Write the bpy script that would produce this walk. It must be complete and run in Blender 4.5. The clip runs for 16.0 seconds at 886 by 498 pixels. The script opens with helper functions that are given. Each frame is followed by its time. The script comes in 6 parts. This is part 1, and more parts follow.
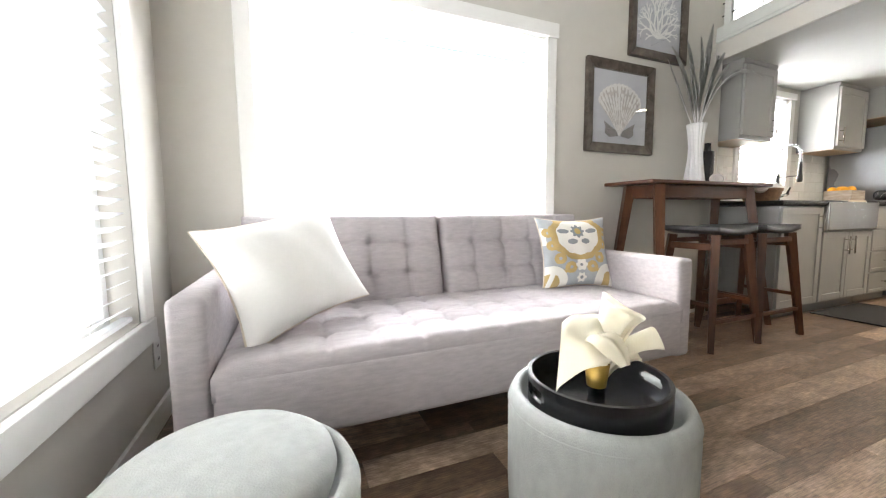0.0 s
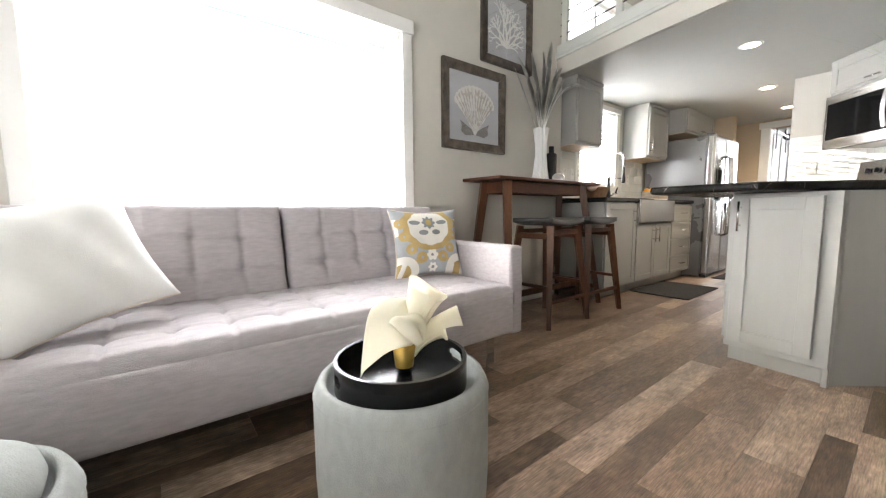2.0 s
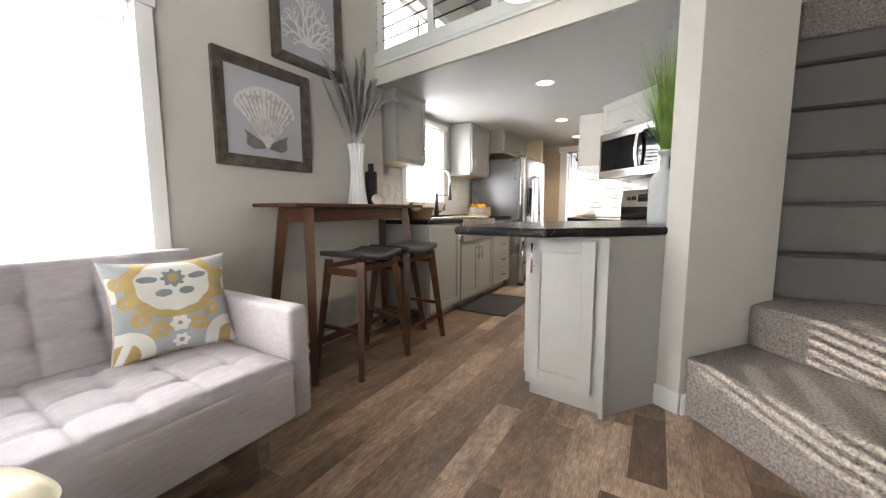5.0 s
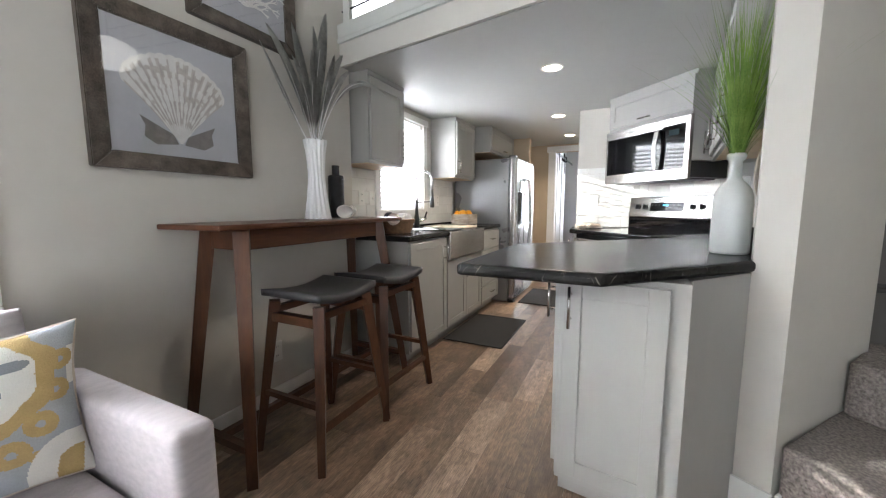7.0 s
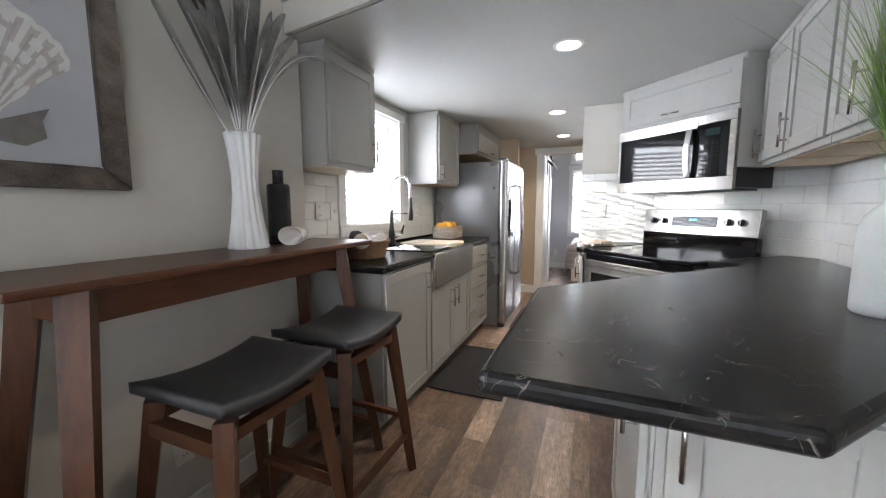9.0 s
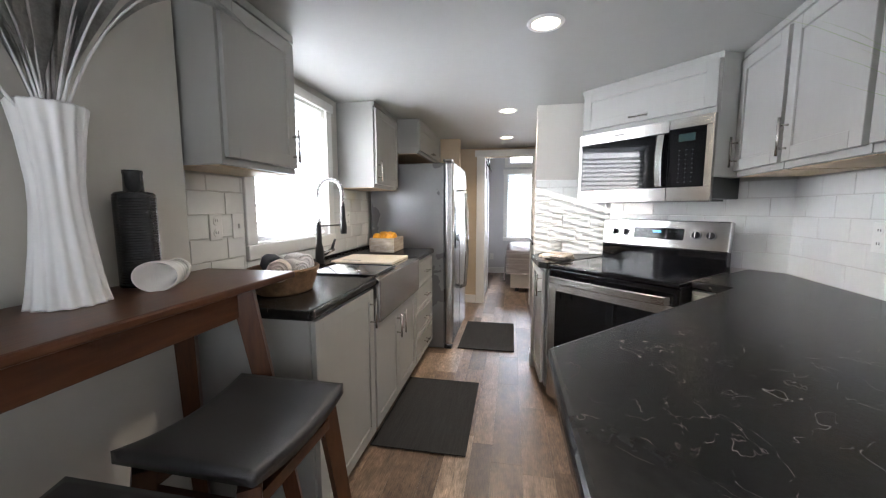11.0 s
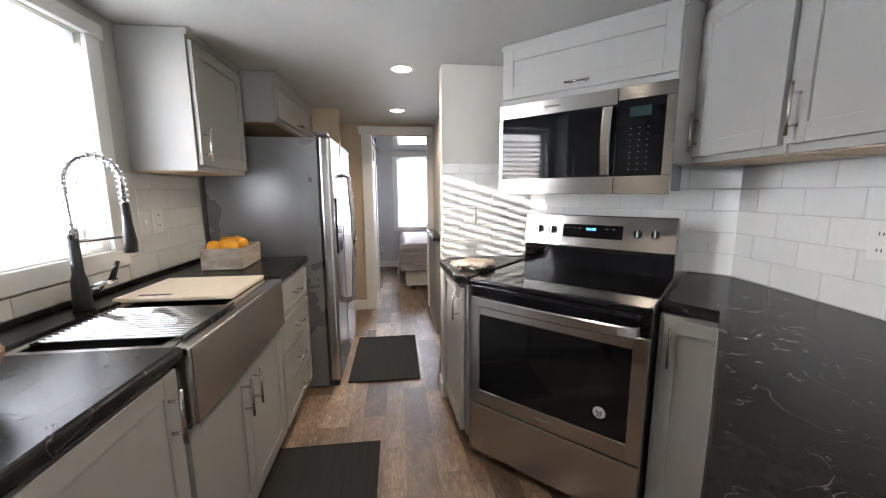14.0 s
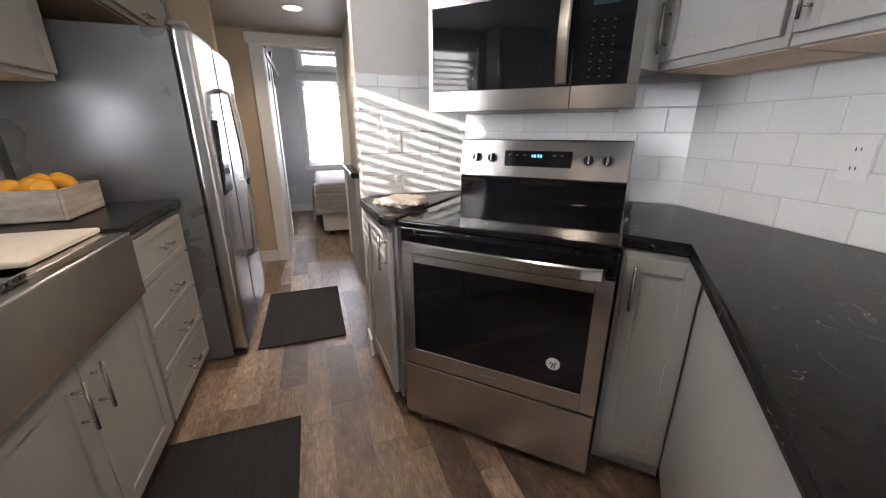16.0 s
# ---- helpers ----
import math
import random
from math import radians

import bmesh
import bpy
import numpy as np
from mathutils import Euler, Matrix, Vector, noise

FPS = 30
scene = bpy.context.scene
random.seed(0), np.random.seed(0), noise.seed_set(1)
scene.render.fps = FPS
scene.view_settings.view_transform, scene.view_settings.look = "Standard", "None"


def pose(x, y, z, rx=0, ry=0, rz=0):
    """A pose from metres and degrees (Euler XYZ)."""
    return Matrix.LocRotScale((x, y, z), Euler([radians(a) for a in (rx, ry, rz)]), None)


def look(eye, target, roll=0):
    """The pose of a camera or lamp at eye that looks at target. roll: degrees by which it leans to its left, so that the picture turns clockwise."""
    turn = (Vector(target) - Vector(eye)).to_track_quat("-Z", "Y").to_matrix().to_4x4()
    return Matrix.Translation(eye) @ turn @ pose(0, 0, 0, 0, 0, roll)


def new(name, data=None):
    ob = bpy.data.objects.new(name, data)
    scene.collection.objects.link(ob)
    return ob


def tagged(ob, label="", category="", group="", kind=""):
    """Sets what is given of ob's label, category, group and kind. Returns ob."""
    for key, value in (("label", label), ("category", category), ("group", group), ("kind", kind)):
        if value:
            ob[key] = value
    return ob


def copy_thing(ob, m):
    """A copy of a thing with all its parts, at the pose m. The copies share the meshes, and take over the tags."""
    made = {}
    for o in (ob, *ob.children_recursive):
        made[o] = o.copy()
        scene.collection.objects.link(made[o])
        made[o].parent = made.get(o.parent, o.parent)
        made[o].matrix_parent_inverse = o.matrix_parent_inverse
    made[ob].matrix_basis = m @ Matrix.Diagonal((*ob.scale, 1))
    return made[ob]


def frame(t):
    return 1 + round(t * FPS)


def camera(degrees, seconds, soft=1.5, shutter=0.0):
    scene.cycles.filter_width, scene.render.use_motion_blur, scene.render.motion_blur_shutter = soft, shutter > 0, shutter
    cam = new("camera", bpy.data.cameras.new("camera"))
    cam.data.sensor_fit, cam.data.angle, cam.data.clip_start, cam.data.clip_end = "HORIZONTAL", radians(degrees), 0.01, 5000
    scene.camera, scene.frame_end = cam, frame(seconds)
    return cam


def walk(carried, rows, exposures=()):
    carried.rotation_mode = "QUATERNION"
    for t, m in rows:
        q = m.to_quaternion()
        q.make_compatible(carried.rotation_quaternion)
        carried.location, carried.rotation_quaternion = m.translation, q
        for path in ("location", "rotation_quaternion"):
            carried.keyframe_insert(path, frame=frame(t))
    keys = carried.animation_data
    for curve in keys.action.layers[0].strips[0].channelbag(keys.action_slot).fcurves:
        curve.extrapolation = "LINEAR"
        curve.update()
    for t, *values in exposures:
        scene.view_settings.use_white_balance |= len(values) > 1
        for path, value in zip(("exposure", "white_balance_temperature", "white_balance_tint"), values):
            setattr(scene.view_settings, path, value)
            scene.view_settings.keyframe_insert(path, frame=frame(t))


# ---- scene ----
cam = camera(100.8, 16.0, soft=1.15)
PATH = [
    (0, (0.0651, -0.1445, 0.8446), (0.7790, 1.6073, 0.6678), -0.5),
    (0.5, (0.1269, -0.1603, 0.8189), (0.8870, 1.5712, 0.6393), -0.6),
    (1, (0.1792, -0.1887, 0.8005), (1.0499, 1.4903, 0.6219), -0.7),
    (1.5, (0.2268, -0.2425, 0.8027), (1.2367, 1.3563, 0.6166), -0.5),
    (2, (0.2985, -0.2656, 0.8037), (1.4518, 1.2327, 0.6166), -0.4),
    (2.5, (0.3892, -0.3043, 0.8075), (1.6522, 1.1025, 0.6232), -0.4),
    (3, (0.4473, -0.3313, 0.8474), (1.8058, 0.9832, 0.6517), -0.4),
    (3.5, (0.5126, -0.3501, 0.8968), (1.9435, 0.8831, 0.6963), -0.3),
    (4, (0.5939, -0.3596, 0.9490), (2.0783, 0.8089, 0.7458), -0.3),
    (4.5, (0.6873, -0.3166, 0.9908), (2.2431, 0.7545, 0.7837), -0.2),
    (5, (0.7925, -0.2430, 1.0222), (2.4237, 0.7086, 0.8160), -0.1),
    (5.2, (0.8277, -0.2026, 1.0526), (2.4824, 0.7035, 0.8322), -0.1),
    (7.5, (1.4447, 0.2323, 1.1400), (3.1473, 1.0475, 0.9262), -0.1),
    (8, (1.5890, 0.3212, 1.1666), (3.3041, 1.1108, 0.9557), -0.1),
    (8.5, (1.7231, 0.4004, 1.1941), (3.4514, 1.1605, 0.9851), -0.1),
    (11, (2.2596, 0.7457, 1.2825), (4.1160, 1.0911, 1.0735), -0.0),
    (11.5, (2.3651, 0.7974, 1.2958), (4.2360, 1.0628, 1.0954), -0.1),
    (12, (2.4938, 0.8398, 1.3234), (4.3756, 1.0035, 1.1191), -0.2),
    (12.5, (2.6140, 0.8829, 1.3366), (4.5020, 0.9318, 1.1324), -0.1),
    (13, (2.7271, 0.8807, 1.3395), (4.6153, 0.8220, 1.1391), -0.3),
    (13.5, (2.8699, 0.8383, 1.3499), (4.7523, 0.6971, 1.1362), -0.3),
    (14, (3.0030, 0.8357, 1.3338), (4.8658, 0.6054, 1.0421), -0.3),
    (14.5, (3.1162, 0.8201, 1.2977), (4.9308, 0.5132, 0.8256), -0.1),
    (15, (3.2260, 0.8105, 1.2749), (4.9845, 0.3962, 0.6859), -0.0),
    (15.5, (3.3079, 0.7962, 1.2540), (5.0322, 0.2747, 0.6517), -0.0),
    (16, (3.3358, 0.7867, 1.2502), (5.0429, 0.1959, 0.6631), 0.0),
]
walk(cam, [(t, look(eye, target, roll)) for t, eye, target, roll in PATH], exposures=[(0, 1.60, 6500, 10), (2.5, 1.38, 6600, 10), (5, 1.32, 6550, 11), (8, 1.12, 6000, 10), (11, 1.0, 6050, 11), (13.5, 0.86, 6150, 11), (14.5, 0.77, 6200, 13), (16, 0.68, 6250, 14)])

# ---- light ----
world = bpy.data.worlds.new("sky")
scene.world = world
world.use_nodes = True
wn = world.node_tree.nodes
sky = wn.new("ShaderNodeTexSky")
sky.sky_type, sky.sun_disc = "NISHITA", False
SUN_WAY = Vector((0.52, -1.0, -0.29)).normalized()
sky.sun_elevation = math.asin(-SUN_WAY.z)
sky.sun_rotation = math.atan2(-SUN_WAY.x, -SUN_WAY.y)
wn["Background"].inputs["Strength"].default_value = 0.12
world.node_tree.links.new(sky.outputs["Color"], wn["Background"].inputs["Color"])
sun = new("sun", bpy.data.lights.new("sun", "SUN"))
sun.data.energy, sun.data.angle, sun.data.color = 5.0, radians(0.45), (1.0, 0.93, 0.82)
sun.matrix_world = look((0, 20, 10), Vector((0, 20, 10)) + SUN_WAY)


def sky_lamp(name, place, target, sx, sy, power, colour=(0.935, 0.955, 1.0)):
    ob = new(name, bpy.data.lights.new(name, "AREA"))
    ob.data.shape, ob.data.size, ob.data.size_y = "RECTANGLE", sx, sy
    ob.data.energy, ob.data.color = power, colour
    ob.matrix_world = look(place, target)
    return ob


sky_lamp("sky_light_sofa_window", (0.77, 2.50, 1.25), (0.77, 1.0, 1.35), 2.4, 1.2, 155)
sky_lamp("sky_light_side_window", (-0.75, 0.15, 1.4), (2.0, 0.15, 1.4), 2.55, 1.85, 27)
sky_lamp("sky_light_kitchen_window", (4.05, 2.26, 1.48), (4.05, 1.0, 1.70), 2.6, 1.9, 180)
sky_lamp("sky_light_loft_window", (4.3, 2.5, 2.8), (4.3, 0.0, 2.8), 3.4, 1.4, 50)
sky_lamp("sky_light_bedroom_window", (9.85, 0.5, 1.5), (7.0, 0.5, 1.5), 0.75, 1.8, 70, (0.9, 0.95, 1.0))


# ---- materials ----
def mat(name, colour, rough=0.6, metal=0.0, vary=0.12, scale=6.0, bump=0.0, bump_scale=120.0, stretch=(1, 1, 1), second=None, random_obj=0.0, island=False, translucent=0.0, coat=0.0, rough_vary=0.1):
    m = bpy.data.materials.new(name)
    m.use_nodes = True
    nt = m.node_tree
    n, l = nt.nodes, nt.links
    b = n["Principled BSDF"]
    b.inputs["Metallic"].default_value = metal
    b.inputs["Coat Weight"].default_value = coat
    co = n.new("ShaderNodeTexCoord")
    mp = n.new("ShaderNodeMapping")
    mp.inputs["Scale"].default_value = stretch
    l.new(co.outputs["Object"], mp.inputs["Vector"])
    big = n.new("ShaderNodeTexNoise")
    big.inputs["Scale"].default_value, big.inputs["Detail"].default_value = scale, 4
    l.new(mp.outputs["Vector"], big.inputs["Vector"])
    fine = n.new("ShaderNodeTexNoise")
    fine.inputs["Scale"].default_value, fine.inputs["Detail"].default_value = scale * 12, 3
    l.new(mp.outputs["Vector"], fine.inputs["Vector"])
    add = n.new("ShaderNodeMath")
    add.operation = "MULTIPLY_ADD"
    add.inputs[1].default_value = 0.65
    half = n.new("ShaderNodeMath")
    half.operation = "MULTIPLY"
    half.inputs[1].default_value = 0.35
    l.new(fine.outputs["Fac"], half.inputs[0])
    l.new(big.outputs["Fac"], add.inputs[0])
    l.new(half.outputs[0], add.inputs[2])
    ramp = n.new("ShaderNodeMapRange")
    ramp.inputs["From Min"].default_value, ramp.inputs["From Max"].default_value = 0.3, 0.7
    l.new(add.outputs[0], ramp.inputs["Value"])
    mix = n.new("ShaderNodeMix")
    mix.data_type = "RGBA"
    lo = [c * (1 - vary) for c in colour]
    hi = [min(1, c * (1 + vary)) for c in colour] if second is None else second
    mix.inputs["A"].default_value, mix.inputs["B"].default_value = (*lo, 1), (*hi, 1)
    l.new(ramp.outputs["Result"], mix.inputs["Factor"])
    out = mix.outputs["Result"]
    if random_obj:
        info = n.new("ShaderNodeNewGeometry" if island else "ShaderNodeObjectInfo")
        rand = info.outputs["Random Per Island" if island else "Random"]
        rr = n.new("ShaderNodeMapRange")
        rr.inputs["To Min"].default_value, rr.inputs["To Max"].default_value = 1 - random_obj, 1 + random_obj
        l.new(rand, rr.inputs["Value"])
        hsv = n.new("ShaderNodeHueSaturation")
        l.new(out, hsv.inputs["Color"])
        l.new(rr.outputs["Result"], hsv.inputs["Value"])
        out = hsv.outputs["Color"]
        shift = n.new("ShaderNodeVectorMath")
        shift.operation = "MULTIPLY_ADD"
        comb = n.new("ShaderNodeCombineXYZ")
        for k in range(3):
            l.new(rand, comb.inputs[k])
        shift.inputs[1].default_value = (1, 1, 1)
        sc = n.new("ShaderNodeVectorMath")
        sc.operation = "SCALE"
        sc.inputs["Scale"].default_value = 37.0
        l.new(comb.outputs[0], sc.inputs[0])
        l.new(co.outputs["Object"], shift.inputs[0])
        l.new(sc.outputs[0], shift.inputs[2])
        l.new(shift.outputs[0], mp.inputs["Vector"])
    l.new(out, b.inputs["Base Color"])
    rv = n.new("ShaderNodeMapRange")
    rv.inputs["To Min"].default_value, rv.inputs["To Max"].default_value = max(0.02, rough * (1 - rough_vary)), min(1, rough * (1 + rough_vary))
    l.new(big.outputs["Fac"], rv.inputs["Value"])
    l.new(rv.outputs["Result"], b.inputs["Roughness"])
    if bump:
        tex = n.new("ShaderNodeTexNoise")
        tex.inputs["Scale"].default_value, tex.inputs["Detail"].default_value = bump_scale, 3
        l.new(mp.outputs["Vector"], tex.inputs["Vector"])
        bp = n.new("ShaderNodeBump")
        bp.inputs["Strength"].default_value, bp.inputs["Distance"].default_value = bump, 0.004
        l.new(tex.outputs["Fac"], bp.inputs["Height"])
        l.new(bp.outputs["Normal"], b.inputs["Normal"])
    if translucent:
        tr = n.new("ShaderNodeBsdfTranslucent")
        tr.inputs["Color"].default_value = (*colour, 1)
        ms = n.new("ShaderNodeMixShader")
        ms.inputs["Fac"].default_value = translucent
        l.new(b.outputs[0], ms.inputs[1])
        l.new(tr.outputs[0], ms.inputs[2])
        l.new(ms.outputs[0], n["Material Output"].inputs["Surface"])
    return m


def glow(name, colour, power):
    m = bpy.data.materials.new(name)
    m.use_nodes = True
    b = m.node_tree.nodes["Principled BSDF"]
    b.inputs["Base Color"].default_value = (*colour, 1)
    b.inputs["Emission Color"].default_value = (*colour, 1)
    b.inputs["Emission Strength"].default_value = power
    return m


def clear_glass(name, rough=0.0, colour=(1, 1, 1)):
    m = bpy.data.materials.new(name)
    m.use_nodes = True
    b = m.node_tree.nodes["Principled BSDF"]
    b.inputs["Base Color"].default_value = (*colour, 1)
    b.inputs["Roughness"].default_value = rough
    b.inputs["Transmission Weight"].default_value = 1.0
    b.inputs["IOR"].default_value = 1.45
    return m


WALL = mat("wall_paint", (0.565, 0.54, 0.49), 0.7, vary=0.03, scale=1.5, bump=0.06, bump_scale=220)
TANWALL = mat("tan_wall_paint", (0.52, 0.42, 0.30), 0.7, vary=0.03, scale=1.5, bump=0.06, bump_scale=220)
BEDWALL = mat("bedroom_paint", (0.62, 0.61, 0.62), 0.7, vary=0.03, scale=1.5)
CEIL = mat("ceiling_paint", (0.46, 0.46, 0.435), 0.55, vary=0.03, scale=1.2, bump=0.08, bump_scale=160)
TRIM = mat("white_trim_paint", (0.78, 0.77, 0.74), 0.4, vary=0.03, scale=3)
LOFTTRIM = mat("loft_trim_paint", (0.60, 0.61, 0.57), 0.45, vary=0.03, scale=3)
CAB = mat("cabinet_paint", (0.345, 0.338, 0.315), 0.38, vary=0.04, scale=2.5, bump=0.03, bump_scale=60, stretch=(1, 1, 0.2))
CABIN = mat("cabinet_underside_wood", (0.62, 0.47, 0.31), 0.55, vary=0.12, scale=4, stretch=(0.3, 4, 1))
def plank_wood(name, island=False):
    """Printed vinyl wood: every plank in a tone of its own, with soft mottling and fine grain along x."""
    m = bpy.data.materials.new(name)
    m.use_nodes = True
    n, l = m.node_tree.nodes, m.node_tree.links
    b = n["Principled BSDF"]
    info = n.new("ShaderNodeNewGeometry" if island else "ShaderNodeObjectInfo")
    rand = info.outputs["Random Per Island" if island else "Random"]
    co = n.new("ShaderNodeTexCoord")
    offset = n.new("ShaderNodeVectorMath")
    offset.operation = "MULTIPLY_ADD"
    l.new(rand, offset.inputs[0])
    offset.inputs[1].default_value = (37, 53, 11)
    l.new(co.outputs["Object"], offset.inputs[2])
    tone = n.new("ShaderNodeValToRGB")
    steps = ((0.0, (0.100, 0.062, 0.040)), (0.30, (0.160, 0.104, 0.068)), (0.60, (0.225, 0.152, 0.103)), (0.82, (0.295, 0.207, 0.145)), (1.0, (0.380, 0.277, 0.200)))
    while len(tone.color_ramp.elements) < len(steps):
        tone.color_ramp.elements.new(0.5)
    for e, (p, c) in zip(tone.color_ramp.elements, steps):
        e.position, e.color = p, (*c, 1)
    l.new(rand, tone.inputs["Fac"])
    value = None
    heights = []
    for stretch, scale, detail, low, high in (((1.6, 5, 1), 3.0, 3, 0.50, 1.50), ((1, 1.6, 1), 26.0, 4, 0.62, 1.38), ((0.22, 2.6, 1), 95.0, 4, 0.45, 1.55)):
        mp = n.new("ShaderNodeMapping")
        mp.inputs["Scale"].default_value = stretch
        l.new(offset.outputs[0], mp.inputs["Vector"])
        tex = n.new("ShaderNodeTexNoise")
        tex.inputs["Scale"].default_value, tex.inputs["Detail"].default_value = scale, detail
        l.new(mp.outputs["Vector"], tex.inputs["Vector"])
        heights.append(tex.outputs["Fac"])
        rg = n.new("ShaderNodeMapRange")
        rg.inputs["From Min"].default_value, rg.inputs["From Max"].default_value = 0.2, 0.8
        rg.inputs["To Min"].default_value, rg.inputs["To Max"].default_value = low, high
        l.new(tex.outputs["Fac"], rg.inputs["Value"])
        if value is None:
            value = rg.outputs["Result"]
        else:
            mul = n.new("ShaderNodeMath")
            mul.operation = "MULTIPLY"
            l.new(value, mul.inputs[0])
            l.new(rg.outputs["Result"], mul.inputs[1])
            value = mul.outputs[0]
    hsv = n.new("ShaderNodeHueSaturation")
    l.new(tone.outputs["Color"], hsv.inputs["Color"])
    l.new(value, hsv.inputs["Value"])
    l.new(hsv.outputs["Color"], b.inputs["Base Color"])
    rough = n.new("ShaderNodeMapRange")
    rough.inputs["To Min"].default_value, rough.inputs["To Max"].default_value = 0.24, 0.48
    l.new(heights[1], rough.inputs["Value"])
    l.new(rough.outputs["Result"], b.inputs["Roughness"])
    bp = n.new("ShaderNodeBump")
    bp.inputs["Strength"].default_value, bp.inputs["Distance"].default_value = 0.45, 0.002
    l.new(heights[2], bp.inputs["Height"])
    l.new(bp.outputs["Normal"], b.inputs["Normal"])
    return m


PLANK = plank_wood("vinyl_plank")
PLANKFAR = plank_wood("vinyl_plank_far", True)
GAP = mat("floor_gap", (0.06, 0.045, 0.035), 0.7)
TOP = mat("dark_laminate_top", (0.011, 0.0105, 0.010), 0.26, vary=0.4, scale=3.5, bump=0.06, bump_scale=90, second=(0.024, 0.022, 0.021))
def veined(m, scale=6.5, width=0.005, colour=(0.20, 0.175, 0.155)):
    """Thin broken pale veins laid over a material's colour."""
    n, l = m.node_tree.nodes, m.node_tree.links
    b = n["Principled BSDF"]
    old = b.inputs["Base Color"].links[0].from_socket
    co = n.new("ShaderNodeTexCoord")
    t1, t2 = n.new("ShaderNodeTexNoise"), n.new("ShaderNodeTexNoise")
    for t, s in ((t1, scale), (t2, scale * 2.3)):
        t.inputs["Scale"].default_value, t.inputs["Detail"].default_value, t.inputs["Distortion"].default_value = s, 3, 1.2
        l.new(co.outputs["Object"], t.inputs["Vector"])
    off = n.new("ShaderNodeMath")
    off.operation = "SUBTRACT"
    off.inputs[1].default_value = 0.5
    l.new(t1.outputs["Fac"], off.inputs[0])
    ab = n.new("ShaderNodeMath")
    ab.operation = "ABSOLUTE"
    l.new(off.outputs[0], ab.inputs[0])
    line = n.new("ShaderNodeMapRange")
    line.inputs["From Min"].default_value, line.inputs["From Max"].default_value = 0.0, width
    line.inputs["To Min"].default_value, line.inputs["To Max"].default_value = 1.0, 0.0
    l.new(ab.outputs[0], line.inputs["Value"])
    gate = n.new("ShaderNodeMapRange")
    gate.inputs["From Min"].default_value, gate.inputs["From Max"].default_value = 0.46, 0.60
    l.new(t2.outputs["Fac"], gate.inputs["Value"])
    mul = n.new("ShaderNodeMath")
    mul.operation = "MULTIPLY"
    l.new(line.outputs["Result"], mul.inputs[0])
    l.new(gate.outputs["Result"], mul.inputs[1])
    mix = n.new("ShaderNodeMix")
    mix.data_type = "RGBA"
    l.new(mul.outputs[0], mix.inputs["Factor"])
    l.new(old, mix.inputs["A"])
    mix.inputs["B"].default_value = (*colour, 1)
    l.new(mix.outputs["Result"], b.inputs["Base Color"])


veined(TOP)
TOP.node_tree.nodes["Principled BSDF"].inputs["Specular IOR Level"].default_value = 0.17
TILE = mat("white_glazed_tile", (0.76, 0.76, 0.73), 0.08, vary=0.03, scale=3, bump=0.06, bump_scale=9, random_obj=0.03)
GROUT = mat("grout", (0.60, 0.58, 0.55), 0.85, vary=0.08, scale=30)
STEEL = mat("brushed_steel", (0.50, 0.485, 0.465), 0.25, metal=1.0, vary=0.05, scale=5.0, stretch=(0.15, 1, 6), rough_vary=0.08)
STEEL.node_tree.nodes["Principled BSDF"].inputs["Anisotropic"].default_value = 0.8
STEEL.node_tree.nodes["Principled BSDF"].inputs["Anisotropic Rotation"].default_value = 0.25
FRIDGESIDE = mat("grey_appliance_side", (0.20, 0.20, 0.205), 0.28, metal=0.4, vary=0.05, scale=3, bump=0.08, bump_scale=200)
NICKEL = mat("brushed_nickel", (0.62, 0.60, 0.57), 0.25, metal=1.0, vary=0.05, scale=10)
CHROME = mat("chrome", (0.75, 0.75, 0.76), 0.08, metal=1.0, vary=0.02)
BLACKGLASS = mat("black_glass", (0.006, 0.006, 0.007), 0.05, vary=0.1)
BLACKGLASS.node_tree.nodes["Principled BSDF"].inputs["Specular IOR Level"].default_value = 0.35
BLACK = mat("black_plastic", (0.015, 0.015, 0.016), 0.35, vary=0.15)
BLACKWOOD = mat("black_lacquer", (0.010, 0.010, 0.011), 0.22, vary=0.2, scale=8)
WOOD = mat("walnut_wood", (0.050, 0.019, 0.009), 0.38, vary=0.3, scale=7, second=(0.120, 0.047, 0.020), stretch=(1.0, 1.0, 0.12), bump=0.08, bump_scale=60)
WOODX = mat("walnut_top_wood", (0.058, 0.020, 0.009), 0.33, vary=0.3, scale=7, second=(0.125, 0.045, 0.019), stretch=(0.12, 1.6, 1.0), bump=0.06, bump_scale=60)
for m in (WOOD, WOODX):
    m.node_tree.nodes["Principled BSDF"].inputs["Specular IOR Level"].default_value = 0.35
LEATHER = mat("black_leather", (0.030, 0.029, 0.030), 0.42, vary=0.15, scale=12, bump=0.15, bump_scale=260)
SOFA = mat("lilac_grey_linen", (0.445, 0.408, 0.415), 0.9, vary=0.13, scale=42, bump=0.5, bump_scale=330, stretch=(0.5, 1.0, 2.0))
OTTO = mat("sage_grey_linen", (0.36, 0.37, 0.35), 0.9, vary=0.11, scale=40, bump=0.45, bump_scale=330, stretch=(1, 1, 0.6))
COTTON = mat("white_cotton", (0.87, 0.86, 0.83), 0.9, vary=0.03, scale=8, bump=0.2, bump_scale=300)
PIPING = mat("cream_piping", (0.66, 0.58, 0.48), 0.9, vary=0.06)
PGREY = mat("embroidery_grey", (0.40, 0.42, 0.44), 0.95, vary=0.12, scale=20, bump=0.5, bump_scale=300)
PWHITE = mat("embroidery_white", (0.78, 0.76, 0.70), 0.95, vary=0.05, scale=20, bump=0.5, bump_scale=300)
